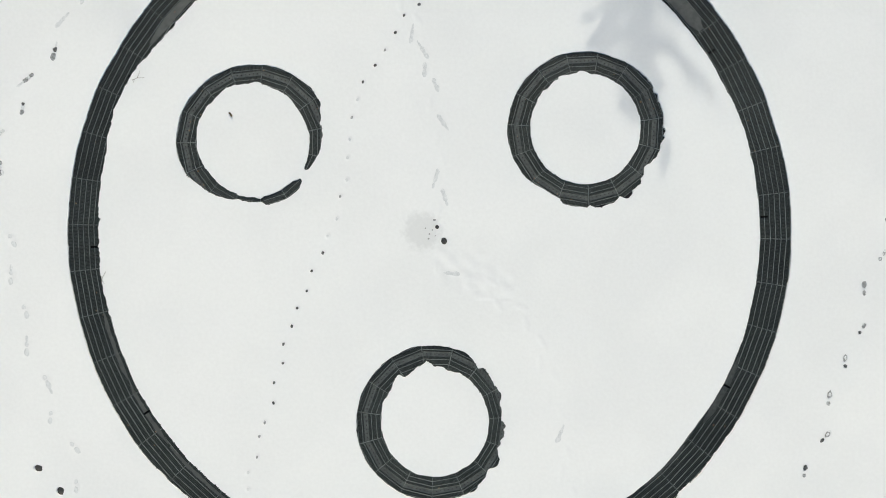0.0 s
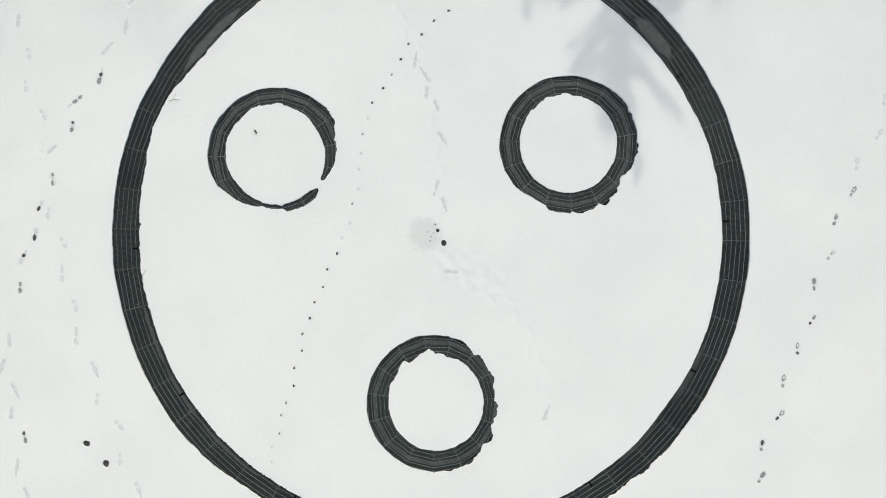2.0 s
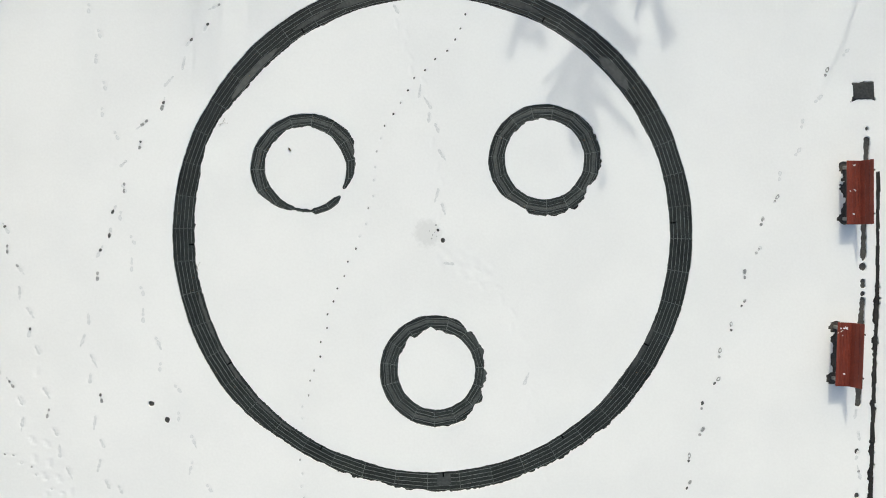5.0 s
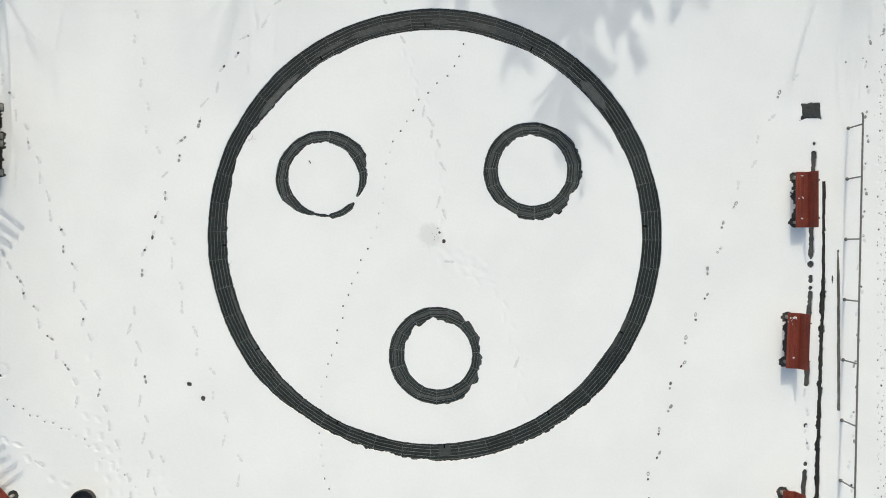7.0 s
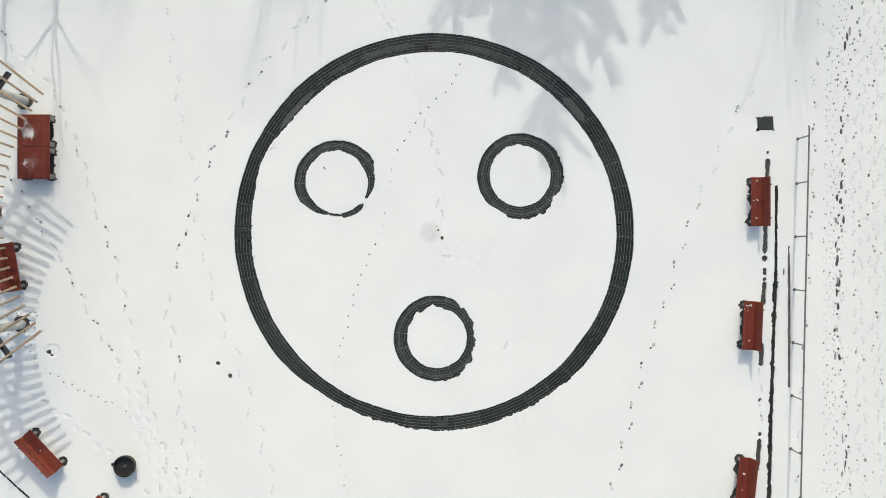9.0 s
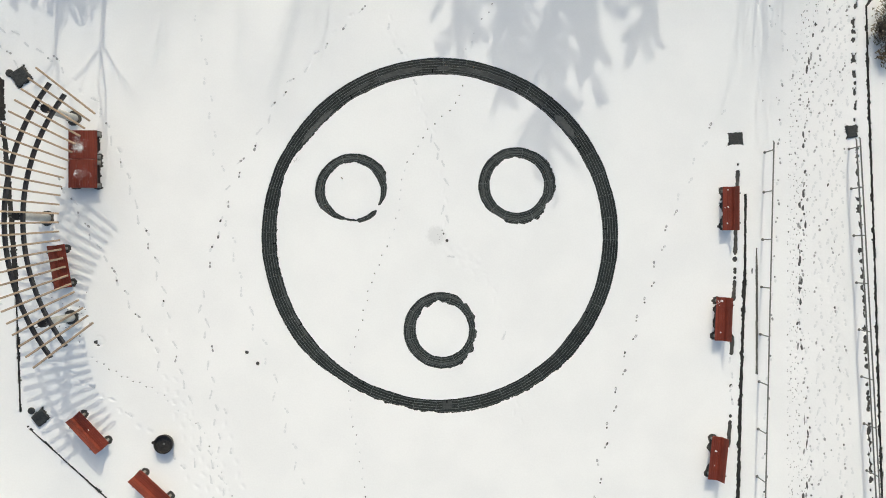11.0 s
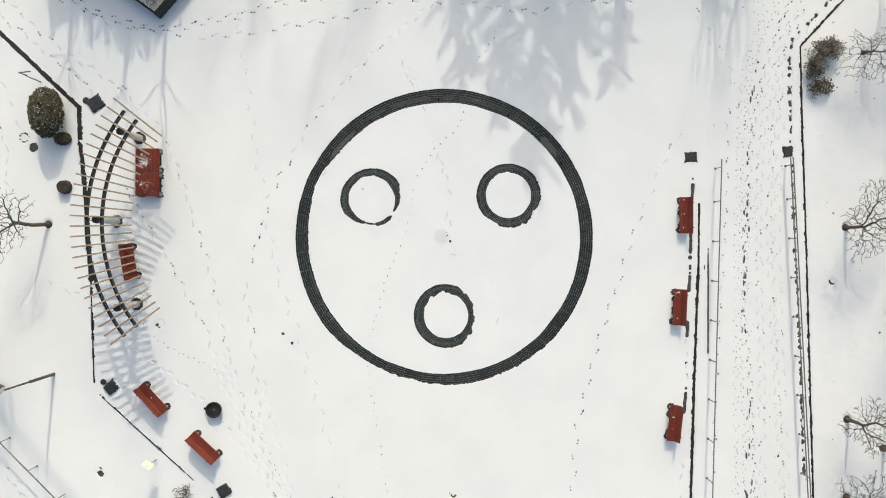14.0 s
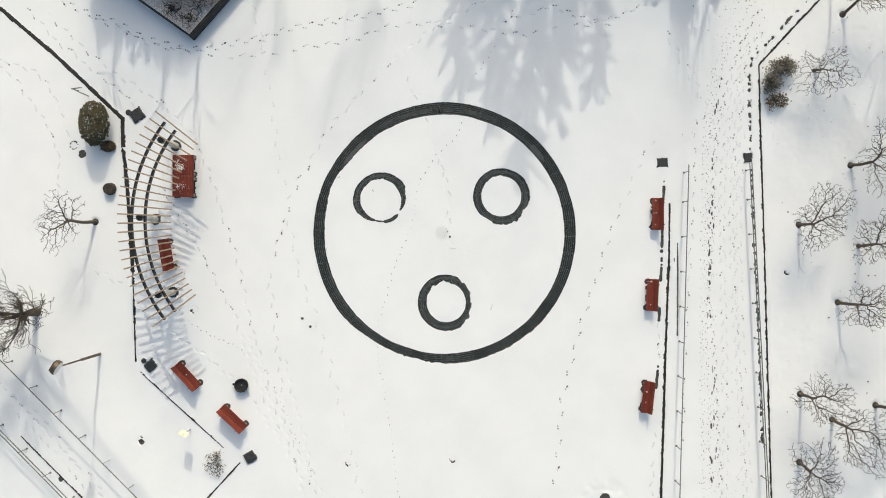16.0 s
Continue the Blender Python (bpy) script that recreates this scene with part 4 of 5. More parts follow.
# ---- benches ----
def bench(m, label):
    root = thing("park_bench", m, label, "bench", "red park benches")
    slat = Mesh()
    slat.block((0.078, 1.78, 0.034), None, 0.008)
    d = slat.data("seat_slat", M_RED)
    for i in range(5):
        part("seat_slat", d, root, m=pose(-0.045 - 0.083 * i, 0, 0.345 - 0.006 * i, 0, 3, 0))
    back = Mesh()
    back.block((0.03, 1.78, 0.125), None, 0.008)
    d = back.data("back_board", M_RED)
    for i in range(3):
        part("back_board", d, root, m=pose(-0.428 - 0.048 * i, 0, 0.405 + 0.128 * i, 0, -21, 0))
    for s in (-1, 1):
        leg = Mesh()
        leg.block((0.1, 0.1, 0.42), pose(-0.13, 0, 0.11), 0.015)
        leg.block((0.1, 0.1, 0.42), pose(-0.42, 0, 0.11), 0.015)
        leg.block((0.42, 0.08, 0.05), pose(-0.25, 0, 0.3), 0.01)
        part("leg", leg.data("leg", M_LEG), root, "grey concrete leg", pose(0, s * 0.72, 0))
        arm = Mesh()
        arm.block((0.035, 0.05, 0.5), pose(-0.505, 0, 0.47, 0, -21, 0), 0.008)
        part("back_support", arm.data("back_support", M_IRON), root, "dark iron support", pose(0, s * 0.6, 0))
    return root


for (bx, by, turn), where in zip(BENCHES, ("beside the path kerb", "beside the path kerb", "beside the path kerb", "behind the low stone kerb", "behind the low stone kerb", "under the pergola")):
    bench(pose(bx, by, 0, 0, 0, turn), "red slatted park bench with backrest " + where)


def flat_bench(m):
    root = thing("platform_bench", m, "wide flat red slatted bench dusted with snow beside the pergola", "bench", "red flat benches")
    slat = Mesh()
    slat.block((0.094, 1.165, 0.036), None, 0.008)
    d = slat.data("seat_slat", M_RED)
    for i in range(12):
        part("seat_slat", d, root, m=pose(-0.54 + 0.098 * i, 0, 0.36))
    for sx in (-1, 1):
        for sy in (-1, 1):
            leg = Mesh()
            leg.block((0.2, 0.16, 0.44), pose(0, 0, 0.12), 0.02)
            leg.block((0.26, 0.2, 0.07), pose(0, 0, -0.01), 0.02)
            part("leg", leg.data("leg", M_LEG), root, "grey concrete leg", pose(sx * 0.44, sy * 0.47, 0))
    return root


for y in FLATS:
    flat_bench(pose(FLAT_X, y, 0))


# ---- pergola ----
PC = Vector((-7.93, 0.56, 0))
pergola = thing("pergola", pose(PC.x, PC.y, 0), "curved pergola of pale slats on black beams and grey columns", "pergola")


def arc_beam(r, a0, a1, z, wide, high):
    m = Mesh()
    n = 40
    for i in range(n + 1):
        a = radians(a0 + (a1 - a0) * i / n)
        for dr, dz in ((-wide / 2, -high / 2), (wide / 2, -high / 2), (wide / 2, high / 2), (-wide / 2, high / 2)):
            m.v.append(((r + dr) * math.cos(a), (r + dr) * math.sin(a), z + dz))
    for i in range(n):
        for j in range(4):
            m.f.append((i * 4 + j, i * 4 + (j + 1) % 4, i * 4 + 4 + (j + 1) % 4, i * 4 + 4 + j))
    m.f += [(3, 2, 1, 0), tuple(n * 4 + j for j in range(4))]
    return m


for r in (7.9, 8.61):
    part("beam", arc_beam(r, 143, 217.5, 2.5, 0.1, 0.2).data("beam", M_BEAM), pergola, "black curved beam")
slat = Mesh()
slat.block((2.83, 0.07, 0.1), None, 0.008)
d = slat.data("roof_slat", M_WOOD)
for i in range(26):
    a = 141.9 + 75.2 * i / 25
    part("roof_slat", d, pergola, m=pose(7.885 * math.cos(radians(a)), 7.885 * math.sin(radians(a)), 2.657, 0, 0, a + random.uniform(-0.25, 0.25)))
for cx, cy in COLUMNS:
    col, cap = Mesh(), Mesh()
    col.lathe([(0.17, PAVE), (0.165, 0.4), (0.15, 2.1)], 20)
    c = part("column", col.data("column", M_COLUMN, False), pergola, "pale grey round column", pose(cx - PC.x, cy - PC.y, 0))
    cap.lathe([(0.155, 2.1), (0.18, 2.12), (0.18, 2.3), (0.15, 2.33)], 20)
    part("capital", cap.data("capital", M_BEAM), c, "black steel capital")
    a = math.atan2(cy - PC.y, cx - PC.x)
    for r in (7.9, 8.61):
        for s in (-0.06, 0.06):
            b = Mesh()
            e = Vector((r * math.cos(a) - (cx - PC.x) - s * math.sin(a), r * math.sin(a) - (cy - PC.y) + s * math.cos(a), 2.4))
            b.tube([(-s * math.sin(a), s * math.cos(a), 2.25), e], [0.018, 0.018], 6)
            part("bracket", b.data("bracket", M_STEEL), c, "thin steel bracket rod")


# ---- kerbs ----
kerb_shapes = []
for s in range(4):
    rng = random.Random(60 + s)
    m = Mesh()
    m.block((0.6, 0.2, 0.14), None, 0.03)
    m.v = [(x + rng.uniform(-0.015, 0.015), y + rng.uniform(-0.015, 0.015), z + rng.uniform(-0.012, 0.012)) for x, y, z in m.v]
    kerb_shapes.append(m.data("kerb_stone", M_STONE))


def kerb(name, line, label, wide=1.0, mat=None):
    root = tagged(new(name), label, "kerb", kind="structure")
    rng = random.Random(len(line))
    for (ax, ay), (bx, by) in zip(line, line[1:]):
        n = max(1, math.ceil(math.hypot(bx - ax, by - ay) / 0.58))
        turn = math.degrees(math.atan2(by - ay, bx - ax))
        for i in range(n):
            t = (i + 0.5) / n
            me = rng.choice(kerb_shapes)
            if mat:
                me = me.copy()
                me.materials[0] = mat
            part("kerb_stone", me, root, m=pose(ax + (bx - ax) * t, ay + (by - ay) * t, PAVE - 0.012 + rng.uniform(-0.012, 0.012), 0, 0, turn + rng.uniform(-2, 2)) @ Matrix.Diagonal((1, wide, 1, 1)))


kerb("kerb_west", KERB_W[:8], "low kerb of dark wet stones half buried in snow", 1.25)
kerb("kerb_west_end", KERB_W[7:], "thin kerb of dark wet stones half buried in snow", 0.4)
kerb("kerb_south_west", KERB_SW, "low kerb of dark wet stones half buried in snow", 0.35)
kerb("kerb_south", KERB_S, "low kerb of dark wet stones half buried in snow", 0.45)
kerb("kerb_path", KERB_PATH, "low kerb of dark stones along the lower path", 0.35)
kerb("kerb_east", KERB_E, "long kerb of dark stones beside the path", 0.65)
kerb("edging_east", EDGING_E, "narrow grey concrete edging bare of snow beside the handrail", 0.5, M_EDGE)
kerb("kerb_far", KERB_FAR, "long kerb of dark stones on the far side of the path", 0.5)

# ---- slate blocks ----
for i, (cx, cy, turn, sx, sy, z) in enumerate(SLABS):
    rng = random.Random(70 + i)
    m = Mesh()
    m.block((sx, sy, z - PAVE), pose(0, 0, (z + PAVE) / 2), 0.03)
    m.v = [(x + rng.uniform(-0.03, 0.03), y + rng.uniform(-0.03, 0.03), q + rng.uniform(-0.01, 0.01)) for x, y, q in m.v]
    ob = new("stone_block", m.data("stone_block", M_SLAB))
    ob.matrix_world = pose(cx, cy, 0, 0, 0, turn)
    tagged(ob, "rough dark square stone block showing through the snow", "stone", "dark stone blocks")
for cx, cy, s in ((-17.74, 6.69, 0.17), (-16.84, -7.23, 0.15)):
    m = Mesh()
    m.lathe([(s, PAVE), (s, 0.03), (s * 0.8, 0.05)], 9)
    ob = new("stone_lump", m.data("stone_lump", M_SLAB))
    ob.matrix_world = pose(cx, cy, 0, 0, 0, 20)
    tagged(ob, "small dark stone lump beside a stone block", "stone", "dark stone blocks")


# ---- railings ----
def railing(start, end, count, rails, name_label, height=0.88, short=0.0):
    root = thing("handrail", pose(*start, 0), name_label, "handrail", "path handrails")
    e = Vector((end[0] - start[0], end[1] - start[1], 0))
    post = Mesh()
    post.tube([(0, 0, PAVE), (0, 0, height)], [0.024, 0.024], 8)
    post.lathe([(0.06, PAVE), (0.06, 0.012), (0.03, 0.02)], 10)
    d = post.data("post", M_STEEL)
    for i in range(count):
        part("post", d, root, m=Matrix.Translation(e * (i / (count - 1)) - e.normalized() * (short if i else 0)))
    u = e.normalized()
    for z in rails:
        r = Mesh()
        r.tube([-u * 0.35 + Vector((0, 0, z - 0.06)), -u * 0.3 + Vector((0, 0, z)), e + u * 0.3 + Vector((0, 0, z))], [0.03] * 3, 8)
        part("rail", r.data("rail", M_STEEL), root)


railing((13.4, 3.43), (12.94, -16.1), 11, (0.88,), "grey steel handrail along the snowy path", short=0.31)
railing((16.88, 3.57), (17.95, -15.8), 11, (0.88, 0.6), "grey steel double handrail along the snowy path", short=0.3)
railing((-25.58, -5.9), (-14.6, -16.9), 9, (0.88,), "grey steel handrail along the lower path")
railing((-26.04, -9.5), (-19.4, -16.2), 6, (0.88, 0.6), "grey steel double handrail along the lower path")


# ---- trees ----
def grow(m, fine, p, d, length, radius, depth, rng, twist, lift, fan=0.85):
    """A limb that winds as it goes and splits into thinner ones."""
    n = 5 if depth > 1 else 4
    path, radii = [p.copy()], [radius]
    for i in range(n):
        d = (d + Vector((rng.gauss(0, twist), rng.gauss(0, twist), rng.gauss(0, twist * 0.5) + lift))).normalized()
        p = p + d * (length / n)
        path.append(p.copy())
        radii.append(max(0.011, radius * (1 - 0.45 * (i + 1) / n)))
    (m if depth > 2 else fine).tube(path, radii, 6 if depth > 2 else (4 if depth > 1 else 3), False)
    if depth == 0:
        return
    for k in range(rng.choice((2, 3, 3, 4)) if depth > 1 else rng.choice((2, 2, 3))):
        i = rng.randint(1, n) if k else n
        side = Vector((rng.gauss(0, 1), rng.gauss(0, 1), rng.gauss(0.1, 0.4))).normalized()
        grow(m, fine, path[i], (d * 0.7 + side * fan).normalized(), length * rng.uniform(0.6, 0.88), radii[i] * rng.uniform(0.55, 0.75), depth - 1, rng, twist * 1.05, lift, fan)


def crooked_tree(x, y, fork, size, seed, label, lean, shift, thick=0.09, points=900):
    """A low tree whose winding limbs share out the room of a wide flat crown between them."""
    rng = np.random.default_rng(seed)
    root = thing("bare_tree", pose(x, y, 0), label, "tree", "leafless park trees")
    n = points * 2
    q = rng.normal(size=(n, 3))
    q = q / np.linalg.norm(q, axis=1)[:, None] * rng.uniform(0.12, 1.0, n)[:, None] ** 0.45
    a = np.arctan2(q[:, 1], q[:, 0])
    uneven = 0.86 + 0.2 * np.sin(2 * a + seed) + 0.12 * np.sin(5 * a + 2.0 * seed)
    q = q * np.stack([size * uneven, size * uneven, np.full(n, size * 0.42)], 1)
    q = q[q[:, 2] > -0.12 * size] + np.array((lean[0] + shift[0], lean[1] + shift[1], fork + 0.32 * size))
    q = q[:points]
    nodes = [np.array((lean[0], lean[1], fork))]
    above, going, shoots = [-1], [np.array((0.0, 0.0, 0.5))], [-4]
    step, near = 0.095, 0.1
    best, own = np.linalg.norm(q - nodes[0], axis=1), np.zeros(len(q), int)
    for turn in range(110):
        keep = best > near
        q, best, own = q[keep], best[keep], own[keep]
        if not len(q) or len(nodes) > 7500:
            break
        for k in np.unique(own):
            if shoots[k] > 1 or not (own == k).any():
                continue
            shoots[k] += 1
            shoots.append(0)
            v = q[own == k] - nodes[k]
            v = (v / np.linalg.norm(v, axis=1)[:, None]).mean(0)
            v = v / (np.linalg.norm(v) + 1e-6) + 0.5 * going[k] + rng.normal(0, 0.45, 3) * (1, 1, 0.5)
            v = v / np.linalg.norm(v)
            going.append(v)
            nodes.append(nodes[k] + v * step * rng.uniform(0.8, 1.3))
            above.append(int(k))
            d = np.linalg.norm(q - nodes[-1], axis=1)
            own = np.where(d < best, len(nodes) - 1, own)
            best = np.minimum(best, d)
    count = len(nodes)
    below = [[] for _ in range(count)]
    for k in range(1, count):
        below[above[k]].append(k)
    area = np.zeros(count)
    for k in range(count - 1, -1, -1):
        area[k] = max(0.0088 ** 2.3, area[k])
        if above[k] >= 0:
            area[above[k]] += area[k]
    r = area ** (1 / 2.3)
    r = np.where(r > 0.016, r * min(1.0, thick * 0.75 / r[0]), r)
    trunk, fine = Mesh(), Mesh()
    path = [Vector((0, 0, -0.15)), Vector((0, 0, 0.12)), Vector((lean[0] * 0.4 + 0.07 * math.sin(seed), lean[1] * 0.4 + 0.07 * math.cos(3 * seed), fork * 0.55)), Vector((lean[0], lean[1], fork))]
    trunk.tube(path, [thick * 1.3, thick, thick * 0.86, max(thick * 0.72, float(r[0]))], 10)
    begun = [(0, b) for b in below[0]]
    while begun:
        p, k = begun.pop()
        line = [p, k]
        while below[k]:
            c = max(below[k], key=lambda b: r[b])
            begun += [(k, b) for b in below[k] if b != c]
            line.append(c)
            k = c
        cutoff = [i for i in line if r[i] > 0.02]
        for target, run in ((trunk, cutoff), (fine, line[max(0, len(cutoff) - 1):])):
            if len(run) > 1:
                target.tube([nodes[i] for i in run], [float(min(r[i], r[run[min(1, len(run) - 1)]])) for i in run], 6 if target is trunk else 4, False)
    part("trunk", trunk.data("trunk", M_BARK, True), root)
    tagged(part("crown", fine.data("crown", M_TWIG), root, "fine bare winding twigs"), kind="stuff")


def bare_tree(x, y, fork, reach, seed, label, lean=(0.0, 0.0), depth=4, limbs=8, radius=0.12, twist=0.3, lift=0.03, rise=(0.15, 0.9), facing=None, fan=0.85):
    rng = random.Random(seed)
    root = thing("bare_tree", pose(x, y, 0), label, "tree", "leafless park trees")
    trunk, fine = Mesh(), Mesh()
    path = [Vector((0, 0, -0.15)), Vector((0, 0, 0.12)), Vector((lean[0] * 0.45 + rng.uniform(-0.05, 0.05), lean[1] * 0.45, fork * 0.55)), Vector((lean[0], lean[1], fork))]
    trunk.tube(path, [radius * 1.5, radius * 1.05, radius * 0.85, radius * 0.72], 10)
    limb = trunk
    a0 = rng.uniform(0, 6.28)
    for i in range(limbs):
        a = a0 + 6.283 * i / limbs + rng.uniform(-0.4, 0.4)
        if facing:
            a = radians(facing[0] + facing[1] * (2 * (i + 0.5) / limbs - 1)) + rng.uniform(-0.2, 0.2)
        d = Vector((math.cos(a), math.sin(a), rng.uniform(*rise))).normalized()
        grow(limb, fine, path[-1] - Vector((0, 0, rng.uniform(0, 0.35))), d, reach * rng.uniform(0.38, 0.52), radius * rng.uniform(0.34, 0.46), depth, rng, twist, lift, fan)
    part("trunk", trunk.data("trunk", M_BARK, True), root)
    tagged(part("crown", fine.data("crown", M_TWIG), root, "fine bare twigs"), kind="stuff")
    return root


LEANS = [(0.1, 0.0), (0.1, 0.1), (0.3, 0.0), (0.05, 0.0), (0.05, -0.05), (-0.1, -0.1), (0.5, 0.05), (0.2, 0.0), (0.0, -0.1), (0.2, 0.4)]
SHIFTS = [(0.3, 0.42), (0.15, 0.4), (0.5, -0.1), (0.45, 0.0), (0.65, -0.8), (-0.05, 0.0), (0.5, 0.25), (0.3, 0.0), (-0.2, -0.4), (0.3, 0.3)]
SIZES = (2.0, 1.9, 1.8, 1.85, 1.9, 2.0, 2.1, 1.7, 1.85, 1.7)
for i, ((tx, ty), lean, shift) in enumerate(zip(TREES[:10], LEANS, SHIFTS)):
    crooked_tree(tx, ty, 0.9 if i == 8 else 1.3 + 0.12 * (i % 3), SIZES[i], 100 + i, "leafless tree with winding branches standing in snow", lean, shift, 0.07 if i == 8 else 0.092, 1700 if i == 5 else 650 if i == 8 else 1500 if i == 0 else 1250)
crooked_tree(-19.61, 0.55, 1.8, 1.7, 131, "leafless tree with spreading branches standing in snow", (-0.45, 0.0), (-0.35, 0.0), 0.1, 520)
bare_tree(-22.86, -4.53, 1.7, 2.3, 132, "leafless tree with dense twigs standing in snow", (0.05, 0.0), 4, 11, 0.19, 0.1, 0.06, (0.3, 1.4), None, 0.5)
bare_tree(-25.6, -5.9, 2.0, 2.4, 133, "leafless tree with dense twigs standing in snow")
# trees beyond the north edge, whose shadows fall on the snow
TALL = "unseen tall leafless tree at the edge of the square"
for i, (tx, ty, fork, reach) in enumerate([(-15.4, 16.4, 5.6, 2.4), (-13.5, 16.4, 5.6, 4.0), (-18.2, 16.6, 4.9, 2.4)]):
    bare_tree(tx, ty, fork, reach, 150 + i, TALL, (0.1, 0), 3, 3 + i % 2, 0.13, 0.22, 0.06, (0.5, 1.6), None, 0.8)
for i, (tx, ty, fork, reach) in enumerate([(-9.7, 17.2, 1.4, 4.4), (-4.4, 18.0, 1.4, 5.0)]):
    bare_tree(tx, ty, fork, reach, 160 + i, TALL, (0, 0), 4, 4, 0.085, 0.13, 0.1, (1.1, 2.8), None, 0.45)
# the second of these is added out of view to darken the eastern snow
for i, (tx, ty, fork, reach) in enumerate([(21.9, 17.0, 4.0, 4.2), (25.6, 18.5, 4.5, 6.5)]):
    bare_tree(tx, ty, fork, reach, 165 + i, TALL, (0, 0), 4, 6, 0.11, 0.14, 0.1, (0.8, 2.2))
for i, (tx, ty, fork, reach) in enumerate([(13.5, 17.0, 3.4, 5.6), (14.9, 17.6, 3.2, 5.0)]):
    bare_tree(tx, ty, fork, reach, 170 + i, TALL, (0, 0), 2, 8, 0.09, 0.05, 0.08, (1.3, 3.4), None, 0.3)
# added past the east edge, out of view, for twig shade on the snow
for i, (tx, ty, fork, reach) in enumerate([(26.8, 15, 2.5, 4), (27.5, 6.0, 2.2, 3.5), (27.8, -1.0, 2.2, 3.5), (26.5, -6.0, 2.2, 3)]):
    bare_tree(tx, ty, fork, reach, 180 + i, TALL, (0, 0), 4, 6, 0.15, 0.12, 0.1, (0.8, 2.2))


def conifer(x, y, height, spread, seed):
    rng = random.Random(seed)
    root = thing("conifer", pose(x, y, 0), "tall dark evergreen conifer with rising boughs", "tree", "conifers")
    trunk, crown = Mesh(), Mesh()
    trunk.tube([(0, 0, -0.1), (0, 0, height * 0.5), (0, 0, height * 0.97)], [0.3, 0.18, 0.03], 8)
    z = 1.4
    while z < height * 0.96:
        f = 1 - z / height
        for k in range(rng.choice((2, 3, 3, 4))):
            a = rng.uniform(0, 6.283)
            reach = spread * (f ** 0.42) * rng.choice((0.4, 0.6, 0.75, 0.9, 1.1)) + 0.2
            up = rng.uniform(0.25, 0.75)
            n = max(3, int(reach / 0.16))
            for s in range(n):
                r = reach * (s + 0.7) / n
                for side in (-1, 1, -1, 1):  # sprays to both sides of the rising bough
                    t = a + side * rng.uniform(0.2, 1.1)
                    p = Vector((r * math.cos(a), r * math.sin(a), z + up * r + rng.gauss(0, 0.06)))
                    q = rng.uniform(0.22, 0.45) * (1.1 - 0.4 * s / n)
                    e = p + Vector((q * math.cos(t), q * math.sin(t), rng.uniform(0.0, 0.55) * q))
                    o = Vector((-math.sin(t), math.cos(t), rng.uniform(-0.6, 0.6))) * rng.uniform(0.045, 0.09)
                    crown.add([p - o, e, p + o], [(0, 1, 2)])
        z += rng.uniform(0.16, 0.34)
    part("trunk", trunk.data("trunk", M_BARK, True), root)
    part("crown", crown.data("crown", M_NEEDLE), root, "dark green needle clumps")


for i, (tipx, tipy, h, s) in enumerate([(0.6, 7.5, 10.5, 2.5), (4.4, 2.6, 15, 3.1), (2.6, 5.4, 14, 2.1), (6.2, 5.6, 13.5, 1.9), (8.2, 7.0, 11, 1.7), (13.2, 11.0, 8.0, 2.2)]):
    k = h / math.tan(SUN_UP)
    conifer(tipx + k * math.sin(SUN_TURN), tipy + k * math.cos(SUN_TURN), h, s, 200 + i)


